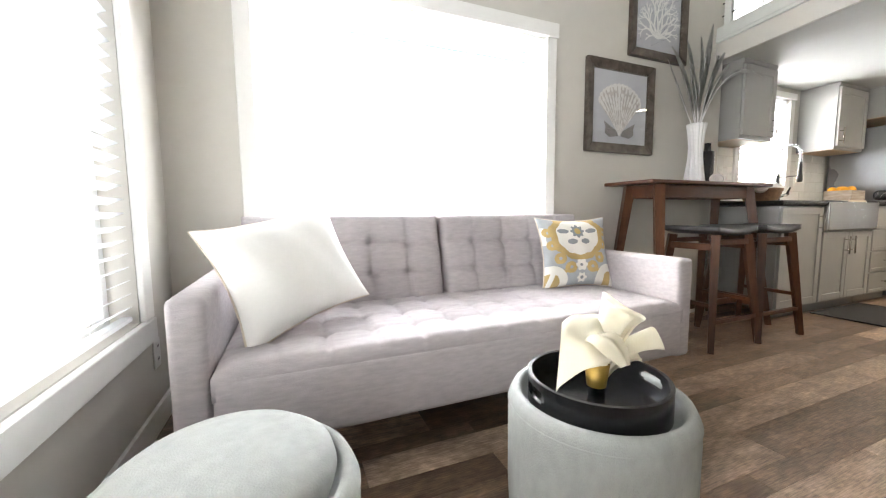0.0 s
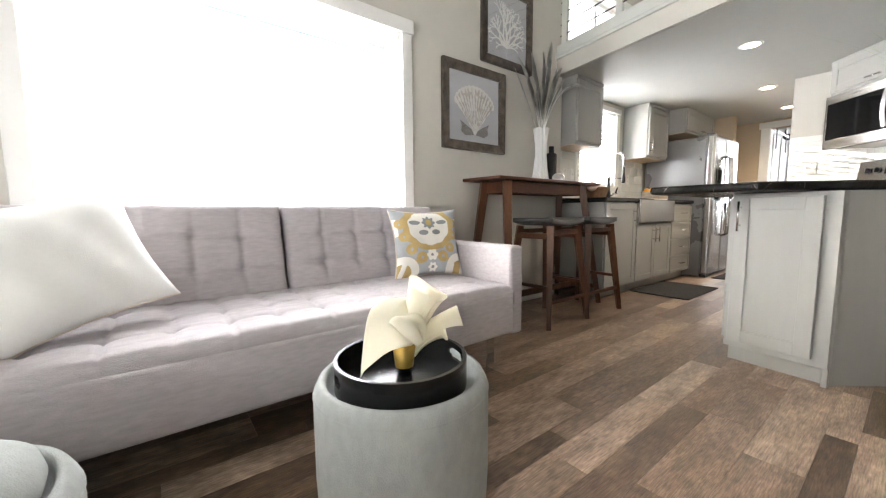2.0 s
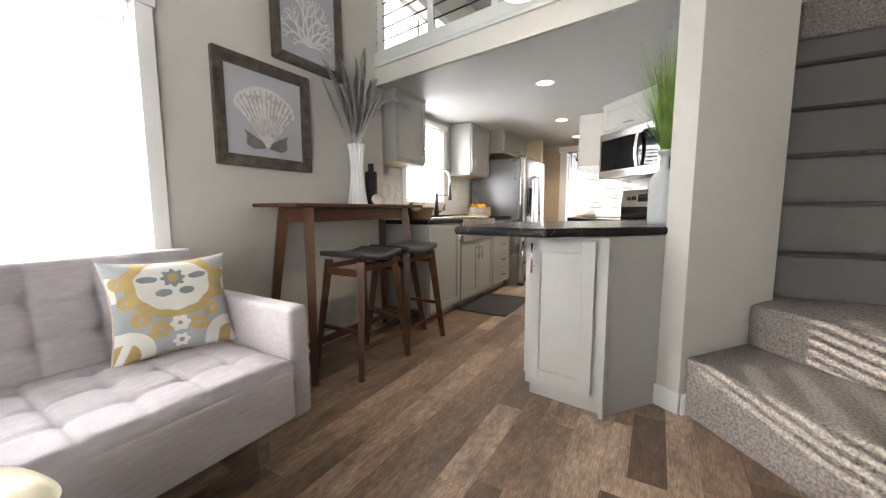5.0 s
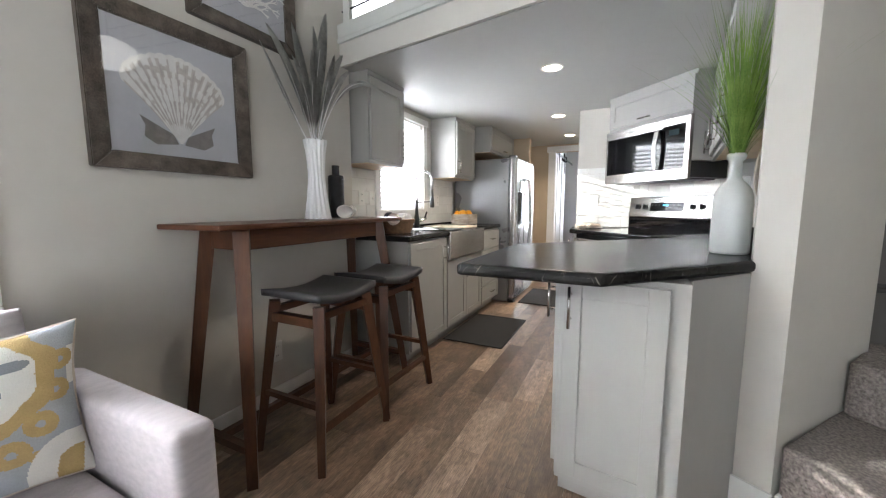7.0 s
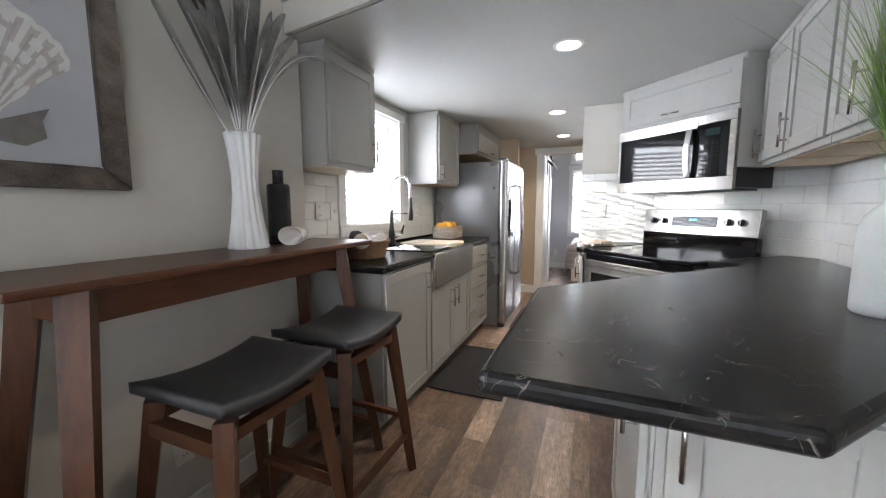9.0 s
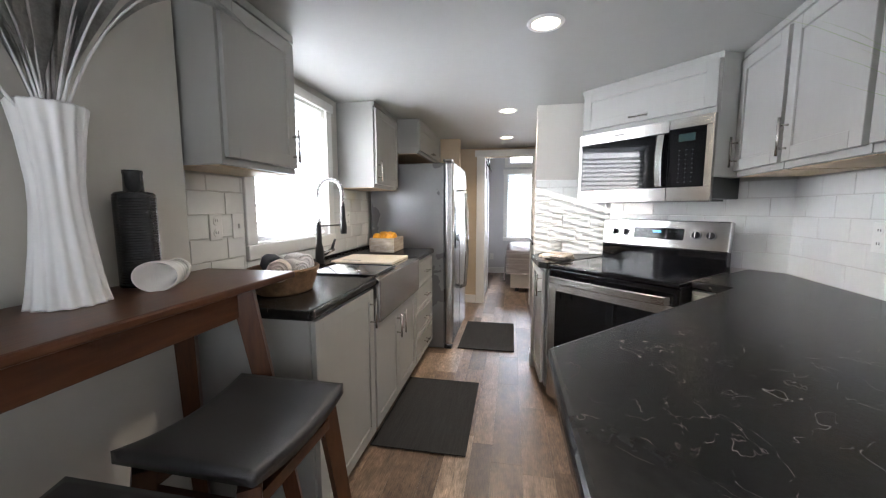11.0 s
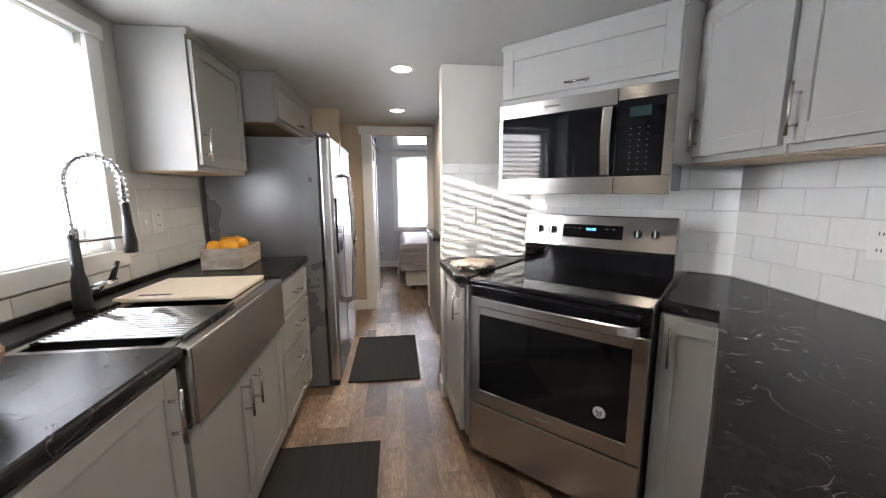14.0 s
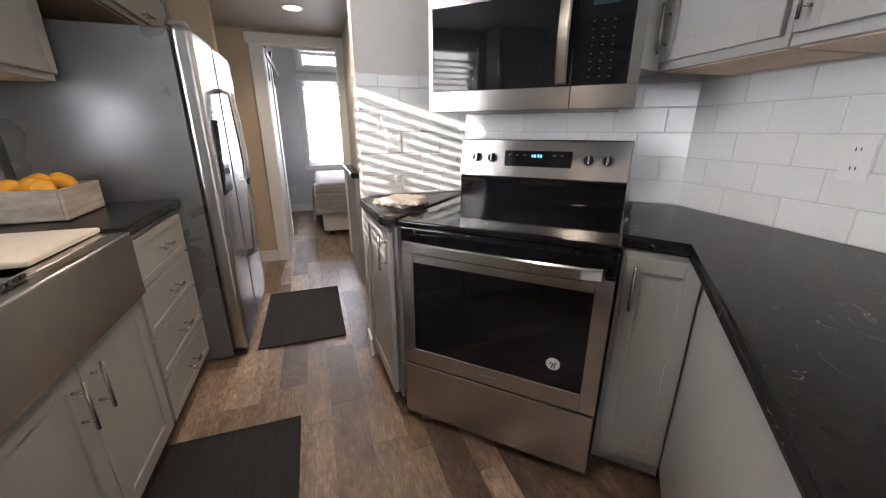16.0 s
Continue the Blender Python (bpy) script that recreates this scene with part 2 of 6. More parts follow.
PGOLD = mat("embroidery_gold", (0.50, 0.36, 0.15), 0.95, vary=0.15, scale=20, bump=0.5, bump_scale=300)
PDARK = mat("embroidery_dark_grey", (0.27, 0.29, 0.30), 0.95, vary=0.12, scale=20, bump=0.5, bump_scale=300)
CARPET = mat("speckled_carpet", (0.10, 0.085, 0.078), 1.0, vary=0.4, scale=95, second=(0.40, 0.35, 0.315), bump=1.0, bump_scale=260)
STAIR = mat("stair_paint", (0.125, 0.117, 0.107), 0.6, vary=0.08, scale=3)
STAIRNOSE = mat("stair_tread_dark", (0.045, 0.042, 0.042), 0.45, vary=0.2, scale=6)
MATT = mat("woven_dark_mat", (0.014, 0.013, 0.0125), 0.95, vary=0.3, scale=20, second=(0.036, 0.033, 0.031), stretch=(0.2, 6, 1), bump=0.6, bump_scale=90)
SLAT = mat("blind_slat", (0.84, 0.85, 0.86), 0.5, vary=0.02, translucent=0.6)
VINYL = mat("window_vinyl", (0.80, 0.80, 0.80), 0.35, vary=0.02)
GLASS = clear_glass("window_glass")
FRAME = mat("bronze_wood_frame", (0.045, 0.033, 0.026), 0.34, vary=0.5, scale=16, second=(0.17, 0.135, 0.108), bump=0.3, bump_scale=60, metal=0.2)
ART = mat("print_paper", (0.50, 0.50, 0.53), 0.6, vary=0.06, scale=6)
ARTW = mat("print_pale", (0.73, 0.71, 0.685), 0.6, vary=0.10, scale=40)
ARTM = mat("print_taupe", (0.53, 0.485, 0.45), 0.6, vary=0.18, scale=40)
ARTB = mat("print_brown", (0.47, 0.425, 0.395), 0.6, vary=0.25, scale=40)
ARTD = mat("print_dark", (0.22, 0.20, 0.19), 0.6, vary=0.25, scale=40)
CERAMIC = mat("white_ceramic", (0.78, 0.77, 0.76), 0.3, vary=0.03)
MILK = mat("frosted_bottle", (0.88, 0.90, 0.88), 0.42, vary=0.05, scale=12)
MILK.node_tree.nodes["Principled BSDF"].inputs["Transmission Weight"].default_value = 0.6
DARKCER = mat("dark_glazed_ceramic", (0.018, 0.018, 0.020), 0.13, vary=0.25, scale=20)
SHELLM = mat("pale_shell", (0.80, 0.77, 0.73), 0.14, vary=0.07, scale=20, bump=0.2, bump_scale=50)
LEAFG = mat("grey_green_leaf", (0.34, 0.34, 0.32), 0.5, vary=0.2, scale=14, second=(0.60, 0.60, 0.57))
GRASS = mat("green_grass_blade", (0.085, 0.20, 0.02), 0.5, vary=0.35, scale=9, second=(0.34, 0.46, 0.10), translucent=0.35)
PETAL = mat("ivory_napkin_cloth", (0.93, 0.89, 0.77), 0.8, vary=0.03, scale=9, translucent=0.3)
GOLD = mat("gold_glass", (0.42, 0.27, 0.06), 0.3, metal=0.6, vary=0.3, scale=20)
WICKER = mat("wicker", (0.22, 0.125, 0.062), 0.7, vary=0.4, scale=40, bump=0.8, bump_scale=120)
TOWELC = mat("cream_towel", (0.68, 0.58, 0.50), 1.0, vary=0.08, scale=15, bump=0.6, bump_scale=300)
TOWELD = mat("charcoal_towel", (0.05, 0.05, 0.055), 1.0, vary=0.2, scale=15, bump=0.6, bump_scale=300)
TOWELW = mat("white_towel", (0.84, 0.82, 0.80), 1.0, vary=0.05, scale=15, bump=0.6, bump_scale=300)
CRATE = mat("whitewashed_wood", (0.36, 0.27, 0.20), 0.75, vary=0.3, scale=12, second=(0.62, 0.55, 0.47), stretch=(0.25, 1, 4), bump=0.3, bump_scale=60)
FRUIT = mat("orange_skin", (0.80, 0.36, 0.02), 0.42, vary=0.12, scale=12, bump=0.25, bump_scale=160)
BOARD = mat("maple_board", (0.74, 0.63, 0.49), 0.5, vary=0.08, scale=6, stretch=(0.3, 4, 1))
SINKIN = mat("dark_sink", (0.05, 0.05, 0.055), 0.35, metal=0.7)
PLASTIC = mat("white_plastic", (0.76, 0.75, 0.72), 0.3, vary=0.02)
STONE = mat("sandy_stone", (0.42, 0.36, 0.29), 0.8, vary=0.2, scale=9, bump=0.4, bump_scale=60)
BEDC = mat("lavender_stripe_cover", (0.44, 0.37, 0.37), 0.95, vary=0.2, scale=6, second=(0.72, 0.67, 0.66), stretch=(6, 0.2, 6), bump=0.4, bump_scale=160)
BEDS = mat("cream_bed_skirt", (0.62, 0.58, 0.53), 0.95, vary=0.06)
LAMPGLOW = glow("lamp_glow", (1.0, 0.86, 0.66), 14.0)
PENDGLOW = glow("pendant_glow", (1.0, 0.95, 0.86), 1.6)
DISPLAY = glow("blue_display", (0.15, 0.55, 1.0), 2.0)
RING = mat("burner_print", (0.035, 0.035, 0.037), 0.3)
LABEL = mat("pale_marking", (0.15, 0.15, 0.15), 0.5)
BADGE = mat("silver_badge", (0.45, 0.45, 0.45), 0.4)
GROUND = mat("pale_gravel_ground", (0.40, 0.38, 0.34), 0.95, vary=0.2, scale=2)


# ---- mesh helpers ----
def thing(name, m, label, category, group=""):
    ob = new(name)
    ob.matrix_world = m
    ob.empty_display_size = 0.05
    return tagged(ob, label, category, group)


def part(name, bm, material, parent=None, label="", smooth=False):
    bmesh.ops.recalc_face_normals(bm, faces=bm.faces)
    me = bpy.data.meshes.new(name)
    bm.to_mesh(me)
    bm.free()
    for mm in (material if isinstance(material, (list, tuple)) else [material]):
        me.materials.append(mm)
    if smooth:
        for p in me.polygons:
            p.use_smooth = True
    ob = new(name, me)
    if parent is not None:
        ob.parent = parent
    return tagged(ob, label)


def solid(name, bm, material, label, category, kind="", smooth=False):
    return tagged(part(name, bm, material, None, "", smooth), label, category, "", kind)


def box(x0, x1, y0, y1, z0, z1, bev=0.0, seg=2, bm=None):
    bm = bm or bmesh.new()
    vs = [bm.verts.new((x, y, z)) for z in (z0, z1) for y in (y0, y1) for x in (x0, x1)]
    fs = [bm.faces.new([vs[i] for i in q]) for q in ((0, 2, 3, 1), (4, 5, 7, 6), (0, 1, 5, 4), (2, 6, 7, 3), (0, 4, 6, 2), (1, 3, 7, 5))]
    if bev:
        es = list({e for fc in fs for e in fc.edges})
        bmesh.ops.bevel(bm, geom=es, offset=bev, segments=seg, affect="EDGES", profile=0.5)
    return bm


def prism(poly, z0, z1, bm=None, bev=0.0, seg=2):
    bm = bm or bmesh.new()
    a = [bm.verts.new((x, y, z0)) for x, y in poly]
    b = [bm.verts.new((x, y, z1)) for x, y in poly]
    fs = [bm.faces.new(a[::-1]), bm.faces.new(b)]
    n = len(poly)
    for i in range(n):
        fs.append(bm.faces.new((a[i], a[(i + 1) % n], b[(i + 1) % n], b[i])))
    if bev:
        es = list({e for fc in fs for e in fc.edges})
        bmesh.ops.bevel(bm, geom=es, offset=bev, segments=seg, affect="EDGES", profile=0.5)
    return bm


def rod(p, q, r0, r1=None, seg=12, bm=None, square=False):
    bm = bm or bmesh.new()
    r1 = r0 if r1 is None else r1
    p, q = Vector(p), Vector(q)
    turn = (q - p).to_track_quat("Z", "Y").to_matrix()
    if square:
        seg = 4
    rings = []
    for c, r in ((p, r0), (q, r1)):
        off = math.pi / 4 if square else 0
        rings.append([bm.verts.new(c + turn @ Vector((r * math.cos(off + 2 * math.pi * k / seg), r * math.sin(off + 2 * math.pi * k / seg), 0))) for k in range(seg)])
    bm.faces.new(rings[0][::-1])
    bm.faces.new(rings[1])
    for k in range(seg):
        bm.faces.new((rings[0][k], rings[0][(k + 1) % seg], rings[1][(k + 1) % seg], rings[1][k]))
    return bm


def lathe(profile, seg=40, bm=None, twist=None, cx=0.0, cy=0.0):
    """Spins (radius, z) pairs; a radius of 0 closes the end."""
    bm = bm or bmesh.new()
    rings = []
    for r, z in profile:
        if r <= 1e-6:
            rings.append([bm.verts.new((cx, cy, z))])
            continue
        ring = []
        for k in range(seg):
            a = 2 * math.pi * k / seg
            rr = r if twist is None else r * twist(a, z)
            ring.append(bm.verts.new((cx + rr * math.cos(a), cy + rr * math.sin(a), z)))
        rings.append(ring)
    for a, b in zip(rings, rings[1:]):
        if len(a) == 1 and len(b) == 1:
            continue
        for k in range(seg):
            if len(a) == 1:
                bm.faces.new((a[0], b[k], b[(k + 1) % seg]))
            elif len(b) == 1:
                bm.faces.new((a[k], a[(k + 1) % seg], b[0]))
            else:
                bm.faces.new((a[k], a[(k + 1) % seg], b[(k + 1) % seg], b[k]))
    return bm


def tube(points, r, seg=8, bm=None, r_end=None):
    bm = bm or bmesh.new()
    pts = [Vector(p) for p in points]
    rings = []
    for i, p in enumerate(pts):
        d = (pts[min(i + 1, len(pts) - 1)] - pts[max(i - 1, 0)]).normalized()
        turn = d.to_track_quat("Z", "Y").to_matrix()
        rad = r if r_end is None else r + (r_end - r) * i / (len(pts) - 1)
        rings.append([bm.verts.new(p + turn @ Vector((rad * math.cos(2 * math.pi * k / seg), rad * math.sin(2 * math.pi * k / seg), 0))) for k in range(seg)])
    bm.faces.new(rings[0][::-1])
    bm.faces.new(rings[-1])
    for a, b in zip(rings, rings[1:]):
        for k in range(seg):
            bm.faces.new((a[k], a[(k + 1) % seg], b[(k + 1) % seg], b[k]))
    return bm


def pad(w, d, nx, ny, top, bottom=None, bm=None, index=None):
    """A soft slab over (0..w, 0..d): top(u, v) and bottom(u, v) give its heights, u and v from -1 to 1."""
    bm = bm or bmesh.new()
    bottom = bottom or (lambda u, v: 0.0)
    T, B = [], []
    for j in range(ny + 1):
        for i in range(nx + 1):
            u, v = 2 * i / nx - 1, 2 * j / ny - 1
            T.append(bm.verts.new((w * i / nx, d * j / ny, top(u, v))))
            B.append(bm.verts.new((w * i / nx, d * j / ny, bottom(u, v))))
    at = lambda i, j: j * (nx + 1) + i
    for j in range(ny):
        for i in range(nx):
            f = bm.faces.new((T[at(i, j)], T[at(i + 1, j)], T[at(i + 1, j + 1)], T[at(i, j + 1)]))
            if index:
                f.material_index = index(2 * (i + 0.5) / nx - 1, 2 * (j + 0.5) / ny - 1)
            bm.faces.new((B[at(i, j)], B[at(i, j + 1)], B[at(i + 1, j + 1)], B[at(i + 1, j)]))
    edge = [at(i, 0) for i in range(nx + 1)] + [at(nx, j) for j in range(1, ny + 1)] + [at(i, ny) for i in range(nx - 1, -1, -1)] + [at(0, j) for j in range(ny - 1, 0, -1)]
    for a, b in zip(edge, edge[1:] + edge[:1]):
        if (T[a].co - B[a].co).length > 1e-5 or (T[b].co - B[b].co).length > 1e-5:
            bm.faces.new((T[a], B[a], B[b], T[b]))
    return bm


def moved(bm, m):
    bmesh.ops.transform(bm, matrix=m, verts=bm.verts)
    return bm


def wall_with_holes(u0, u1, z0, z1, holes, thick, place):
    """A wall panel along u, split round its holes (u0, u1, z0, z1); place(u, w, z) gives the corner, w across the thickness."""
    bm = bmesh.new()
    us = sorted({u0, u1, *[h[0] for h in holes], *[h[1] for h in holes]})
    zs = sorted({z0, z1, *[h[2] for h in holes], *[h[3] for h in holes]})
    full = lambda a, b, c, d: not any(h[0] <= a and b <= h[1] and h[2] <= c and d <= h[3] for h in holes)
    vert = {}

    def v(u, w, z):
        key = (u, w, z)
        if key not in vert:
            vert[key] = bm.verts.new(place(u, w, z))
        return vert[key]
    cell = {(i, j): full(us[i], us[i + 1], zs[j], zs[j + 1]) for i in range(len(us) - 1) for j in range(len(zs) - 1)}
    for (i, j), on in cell.items():
        if not on:
            continue
        a, b, c, d = us[i], us[i + 1], zs[j], zs[j + 1]
        for w in (0, thick):
            bm.faces.new((v(a, w, c), v(b, w, c), v(b, w, d), v(a, w, d)))
        for di, dj, e in ((-1, 0, ((a, c), (a, d))), (1, 0, ((b, c), (b, d))), (0, -1, ((a, c), (b, c))), (0, 1, ((a, d), (b, d)))):
            if not cell.get((i + di, j + dj), False):
                (p, q), (r, s) = e
                bm.faces.new((v(p, 0, q), v(r, 0, s), v(r, thick, s), v(p, thick, q)))
    return bm


# ---- the shell of the place ----
YL, YK, XL = 1.89, 2.04, -0.47
CEIL_Z = 2.06
on_y = lambda y: (lambda u, w, z: (u, y + w, z))
on_x = lambda x: (lambda u, w, z: (x + w, u, z))
floor = solid("floor", box(-0.9, 9.9, -2.9, 2.4, -0.12, -0.006), GAP, "grey-brown wood-look vinyl plank floor", "floor", "structure")
ground = solid("ground", box(-60, 80, -60, 80, -0.4, -0.35), GROUND, "pale bare ground outside the house", "ground", "structure")
solid("wall_sofa_side", wall_with_holes(XL - 0.1, 3.39, 0, 3.7, [(-0.08, 1.62, 0.82, 1.97)], 0.16, on_y(YL)), WALL, "greige painted wall with a large window", "wall", "structure")
solid("wall_kitchen_side", wall_with_holes(3.393, 9.8, 0, 3.7, [(3.93, 4.69, 1.10, 1.95), (3.45, 5.2, 2.42, 3.15)], 0.16, on_y(YK)), WALL, "greige painted kitchen wall behind the sink", "wall", "structure")
solid("wall_end", wall_with_holes(-2.8, YL - 0.003, 0, 3.7, [(-1.2, 1.49, 0.46, 2.25)], -0.14, on_x(XL)), WALL, "greige painted end wall with a wide window", "wall", "structure")
solid("wall_back", wall_with_holes(XL - 0.1, 9.8, 0, 3.7, [], -0.14, on_y(-2.5)), WALL, "greige painted wall opposite the sofa", "wall", "structure")
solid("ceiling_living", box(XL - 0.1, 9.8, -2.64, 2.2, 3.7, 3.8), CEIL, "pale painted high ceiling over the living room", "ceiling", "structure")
LOFT = [(2.97, -0.39), (3.335, YL - 0.003), (3.39, YL - 0.003), (3.39, YK - 0.003), (7.17, YK - 0.003), (7.17, -1.0), (3.2, -0.66)]
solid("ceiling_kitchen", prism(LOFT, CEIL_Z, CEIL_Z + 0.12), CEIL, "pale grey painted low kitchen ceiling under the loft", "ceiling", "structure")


def along(p, q, a, b, out, z0, z1):
    """A board on the line p-q, from a to b metres off the line across it, raised z0 to z1."""
    p, q = Vector(p), Vector(q)
    d = (q - p).normalized()
    n = Vector((-d.y, d.x))
    return prism([tuple(p + n * a), tuple(q + n * a), tuple(q + n * b), tuple(p + n * b)], z0, z1, bev=out)


BP, BQ = (2.955, -0.39), (3.318, YL - 0.006)
fascia = solid("loft_fascia", along(BP, BQ, 0.0, 0.02, 0.0, CEIL_Z - 0.004, CEIL_Z + 0.135), WALL, "greige painted edge of the loft floor", "trim", "structure")
solid("loft_trim", along(BP, BQ, -0.012, 0.035, 0.004, CEIL_Z + 0.137, CEIL_Z + 0.165), LOFTTRIM, "grey-green painted ledge moulding on the loft edge", "trim", "structure")
rail = thing("loft_railing", pose(0, 0, 0), "grey-green railing board with thin black rods along the loft edge", "railing")
part("bottom_rail", along(BP, BQ, -0.004, 0.03, 0.003, CEIL_Z + 0.168, CEIL_Z + 0.255), LOFTTRIM, rail)
part("top_rail", along(BP, BQ, -0.01, 0.04, 0.003, 2.98, 3.04), LOFTTRIM, rail)
bd = (Vector(BQ) - Vector(BP)).normalized()
for k, s in enumerate((0.0, 0.55, 1.1, 1.65, 2.2)):
    c = Vector(BP) + bd * (0.03 + s)
    part("post", box(c.x - 0.02, c.x + 0.02, c.y - 0.025, c.y + 0.025, CEIL_Z + 0.257, 2.977, 0.003), LOFTTRIM, rail)
for k in range(6):
    z = 2.40 + 0.095 * k
    part("rod", rod((*(Vector(BP) + bd * 0.03), z), (*(Vector(BQ) - bd * 0.02), z), 0.006, seg=8), BLACK, rail, "thin black metal rod")

# block of wall between kitchen and stairs, and the far walls
PBLOCK = [(2.945, -0.283), (2.885, -0.380), (3.415, -0.815), (4.6, -0.92), (4.60, -0.81), (4.52, -0.735), (3.38, -0.602), (3.0, -0.292)]
solid("wall_post", prism(PBLOCK, 0, 3.7), WALL, "greige painted wall end between the stairs and the kitchen", "wall", "structure")
solid("wall_stove_corner", prism([(4.523, -0.735), (4.603, -0.81), (5.33, -0.06), (5.33, 0.565), (5.215, 0.565), (5.215, 0.012)], 0, CEIL_Z - 0.003), WALL, "greige painted angled wall behind the stove", "wall", "structure")
solid("wall_hall_side", box(5.333, 7.165, 0.33, 0.43, 0, CEIL_Z - 0.003), WALL, "greige painted hall wall", "wall", "structure")
solid("wall_far", wall_with_holes(-1.0, YK - 0.003, 0, 3.7, [(0.48, 1.11, 0, 1.95)], 0.1, on_x(7.173)), TANWALL, "tan painted wall with a doorway to the bedroom", "wall", "structure")
solid("wall_fridge_return", box(6.42, 6.52, 1.33, YK - 0.003, 0, CEIL_Z - 0.003), TANWALL, "tan painted return wall beside the refrigerator", "wall", "structure")
solid("wall_bedroom_end", wall_with_holes(-1.3, YK - 0.003, 0, 3.2, [(0.25, 0.83, 0.72, 1.94), (0.25, 0.83, 2.13, 2.34)], 0.12, on_x(9.6)), BEDWALL, "pale lavender-grey bedroom wall with a window", "wall", "structure")
solid("wall_bedroom_side", box(7.28, 9.597, 1.30, 1.40, 0, 3.2), BEDWALL, "pale lavender-grey bedroom side wall", "wall", "structure")
solid("wall_bedroom_other", box(7.28, 9.597, -1.4, -1.3, 0, 3.2), BEDWALL, "pale lavender-grey bedroom wall", "wall", "structure")
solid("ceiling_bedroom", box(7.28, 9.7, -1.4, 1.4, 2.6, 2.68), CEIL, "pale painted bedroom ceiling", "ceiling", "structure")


def trim(name, bm, label):
    return solid(name, bm, TRIM, label, "trim", "structure")


trim("baseboard", box(XL + 0.001, XL + 0.016, -2.4, YL - 0.02, 0.0, 0.10, 0.003), "white painted baseboard")
trim("baseboard", box(XL + 0.02, 3.38, YL - 0.016, YL - 0.001, 0.0, 0.10, 0.003), "white painted baseboard")
trim("baseboard", along((2.947, -0.279), (2.880, -0.385), -0.014, -0.001, 0.002, 0.0, 0.11), "white painted baseboard on the wall end")
trim("baseboard", along((2.880, -0.388), (2.93, -0.428), -0.014, -0.001, 0.002, 0.0, 0.11), "white painted baseboard on the wall end")
trim("baseboard", box(5.20, 5.335, 0.566, 0.578, 0.0, 0.11, 0.002), "white painted baseboard")
trim("baseboard", box(6.53, 7.16, 1.98, 1.995, 0.0, 0.11, 0.002), "white painted baseboard")
trim("baseboard", box(7.158, 7.172, 1.21, 2.0, 0.0, 0.11, 0.002), "white painted baseboard")
trim("baseboard", box(7.3, 9.59, 1.285, 1.299, 0.0, 0.11, 0.002), "white painted baseboard")
trim("baseboard", box(9.585, 9.599, -1.2, 1.28, 0.0, 0.11, 0.002), "white painted baseboard")
for y0, y1, z0, z1 in ((1.10, 1.205, 0, 1.95), (0.385, 0.49, 0, 1.95), (0.36, 1.23, 1.952, 2.035)):
    trim("door_casing", box(7.15, 7.172, y0, y1, z0, z1, 0.003), "white painted door casing")
trim("door_jamb", box(7.173, 7.273, 1.095, 1.109, 0, 1.936), "white painted door jamb")
trim("door_jamb", box(7.173, 7.273, 0.481, 0.495, 0, 1.936), "white painted door jamb")


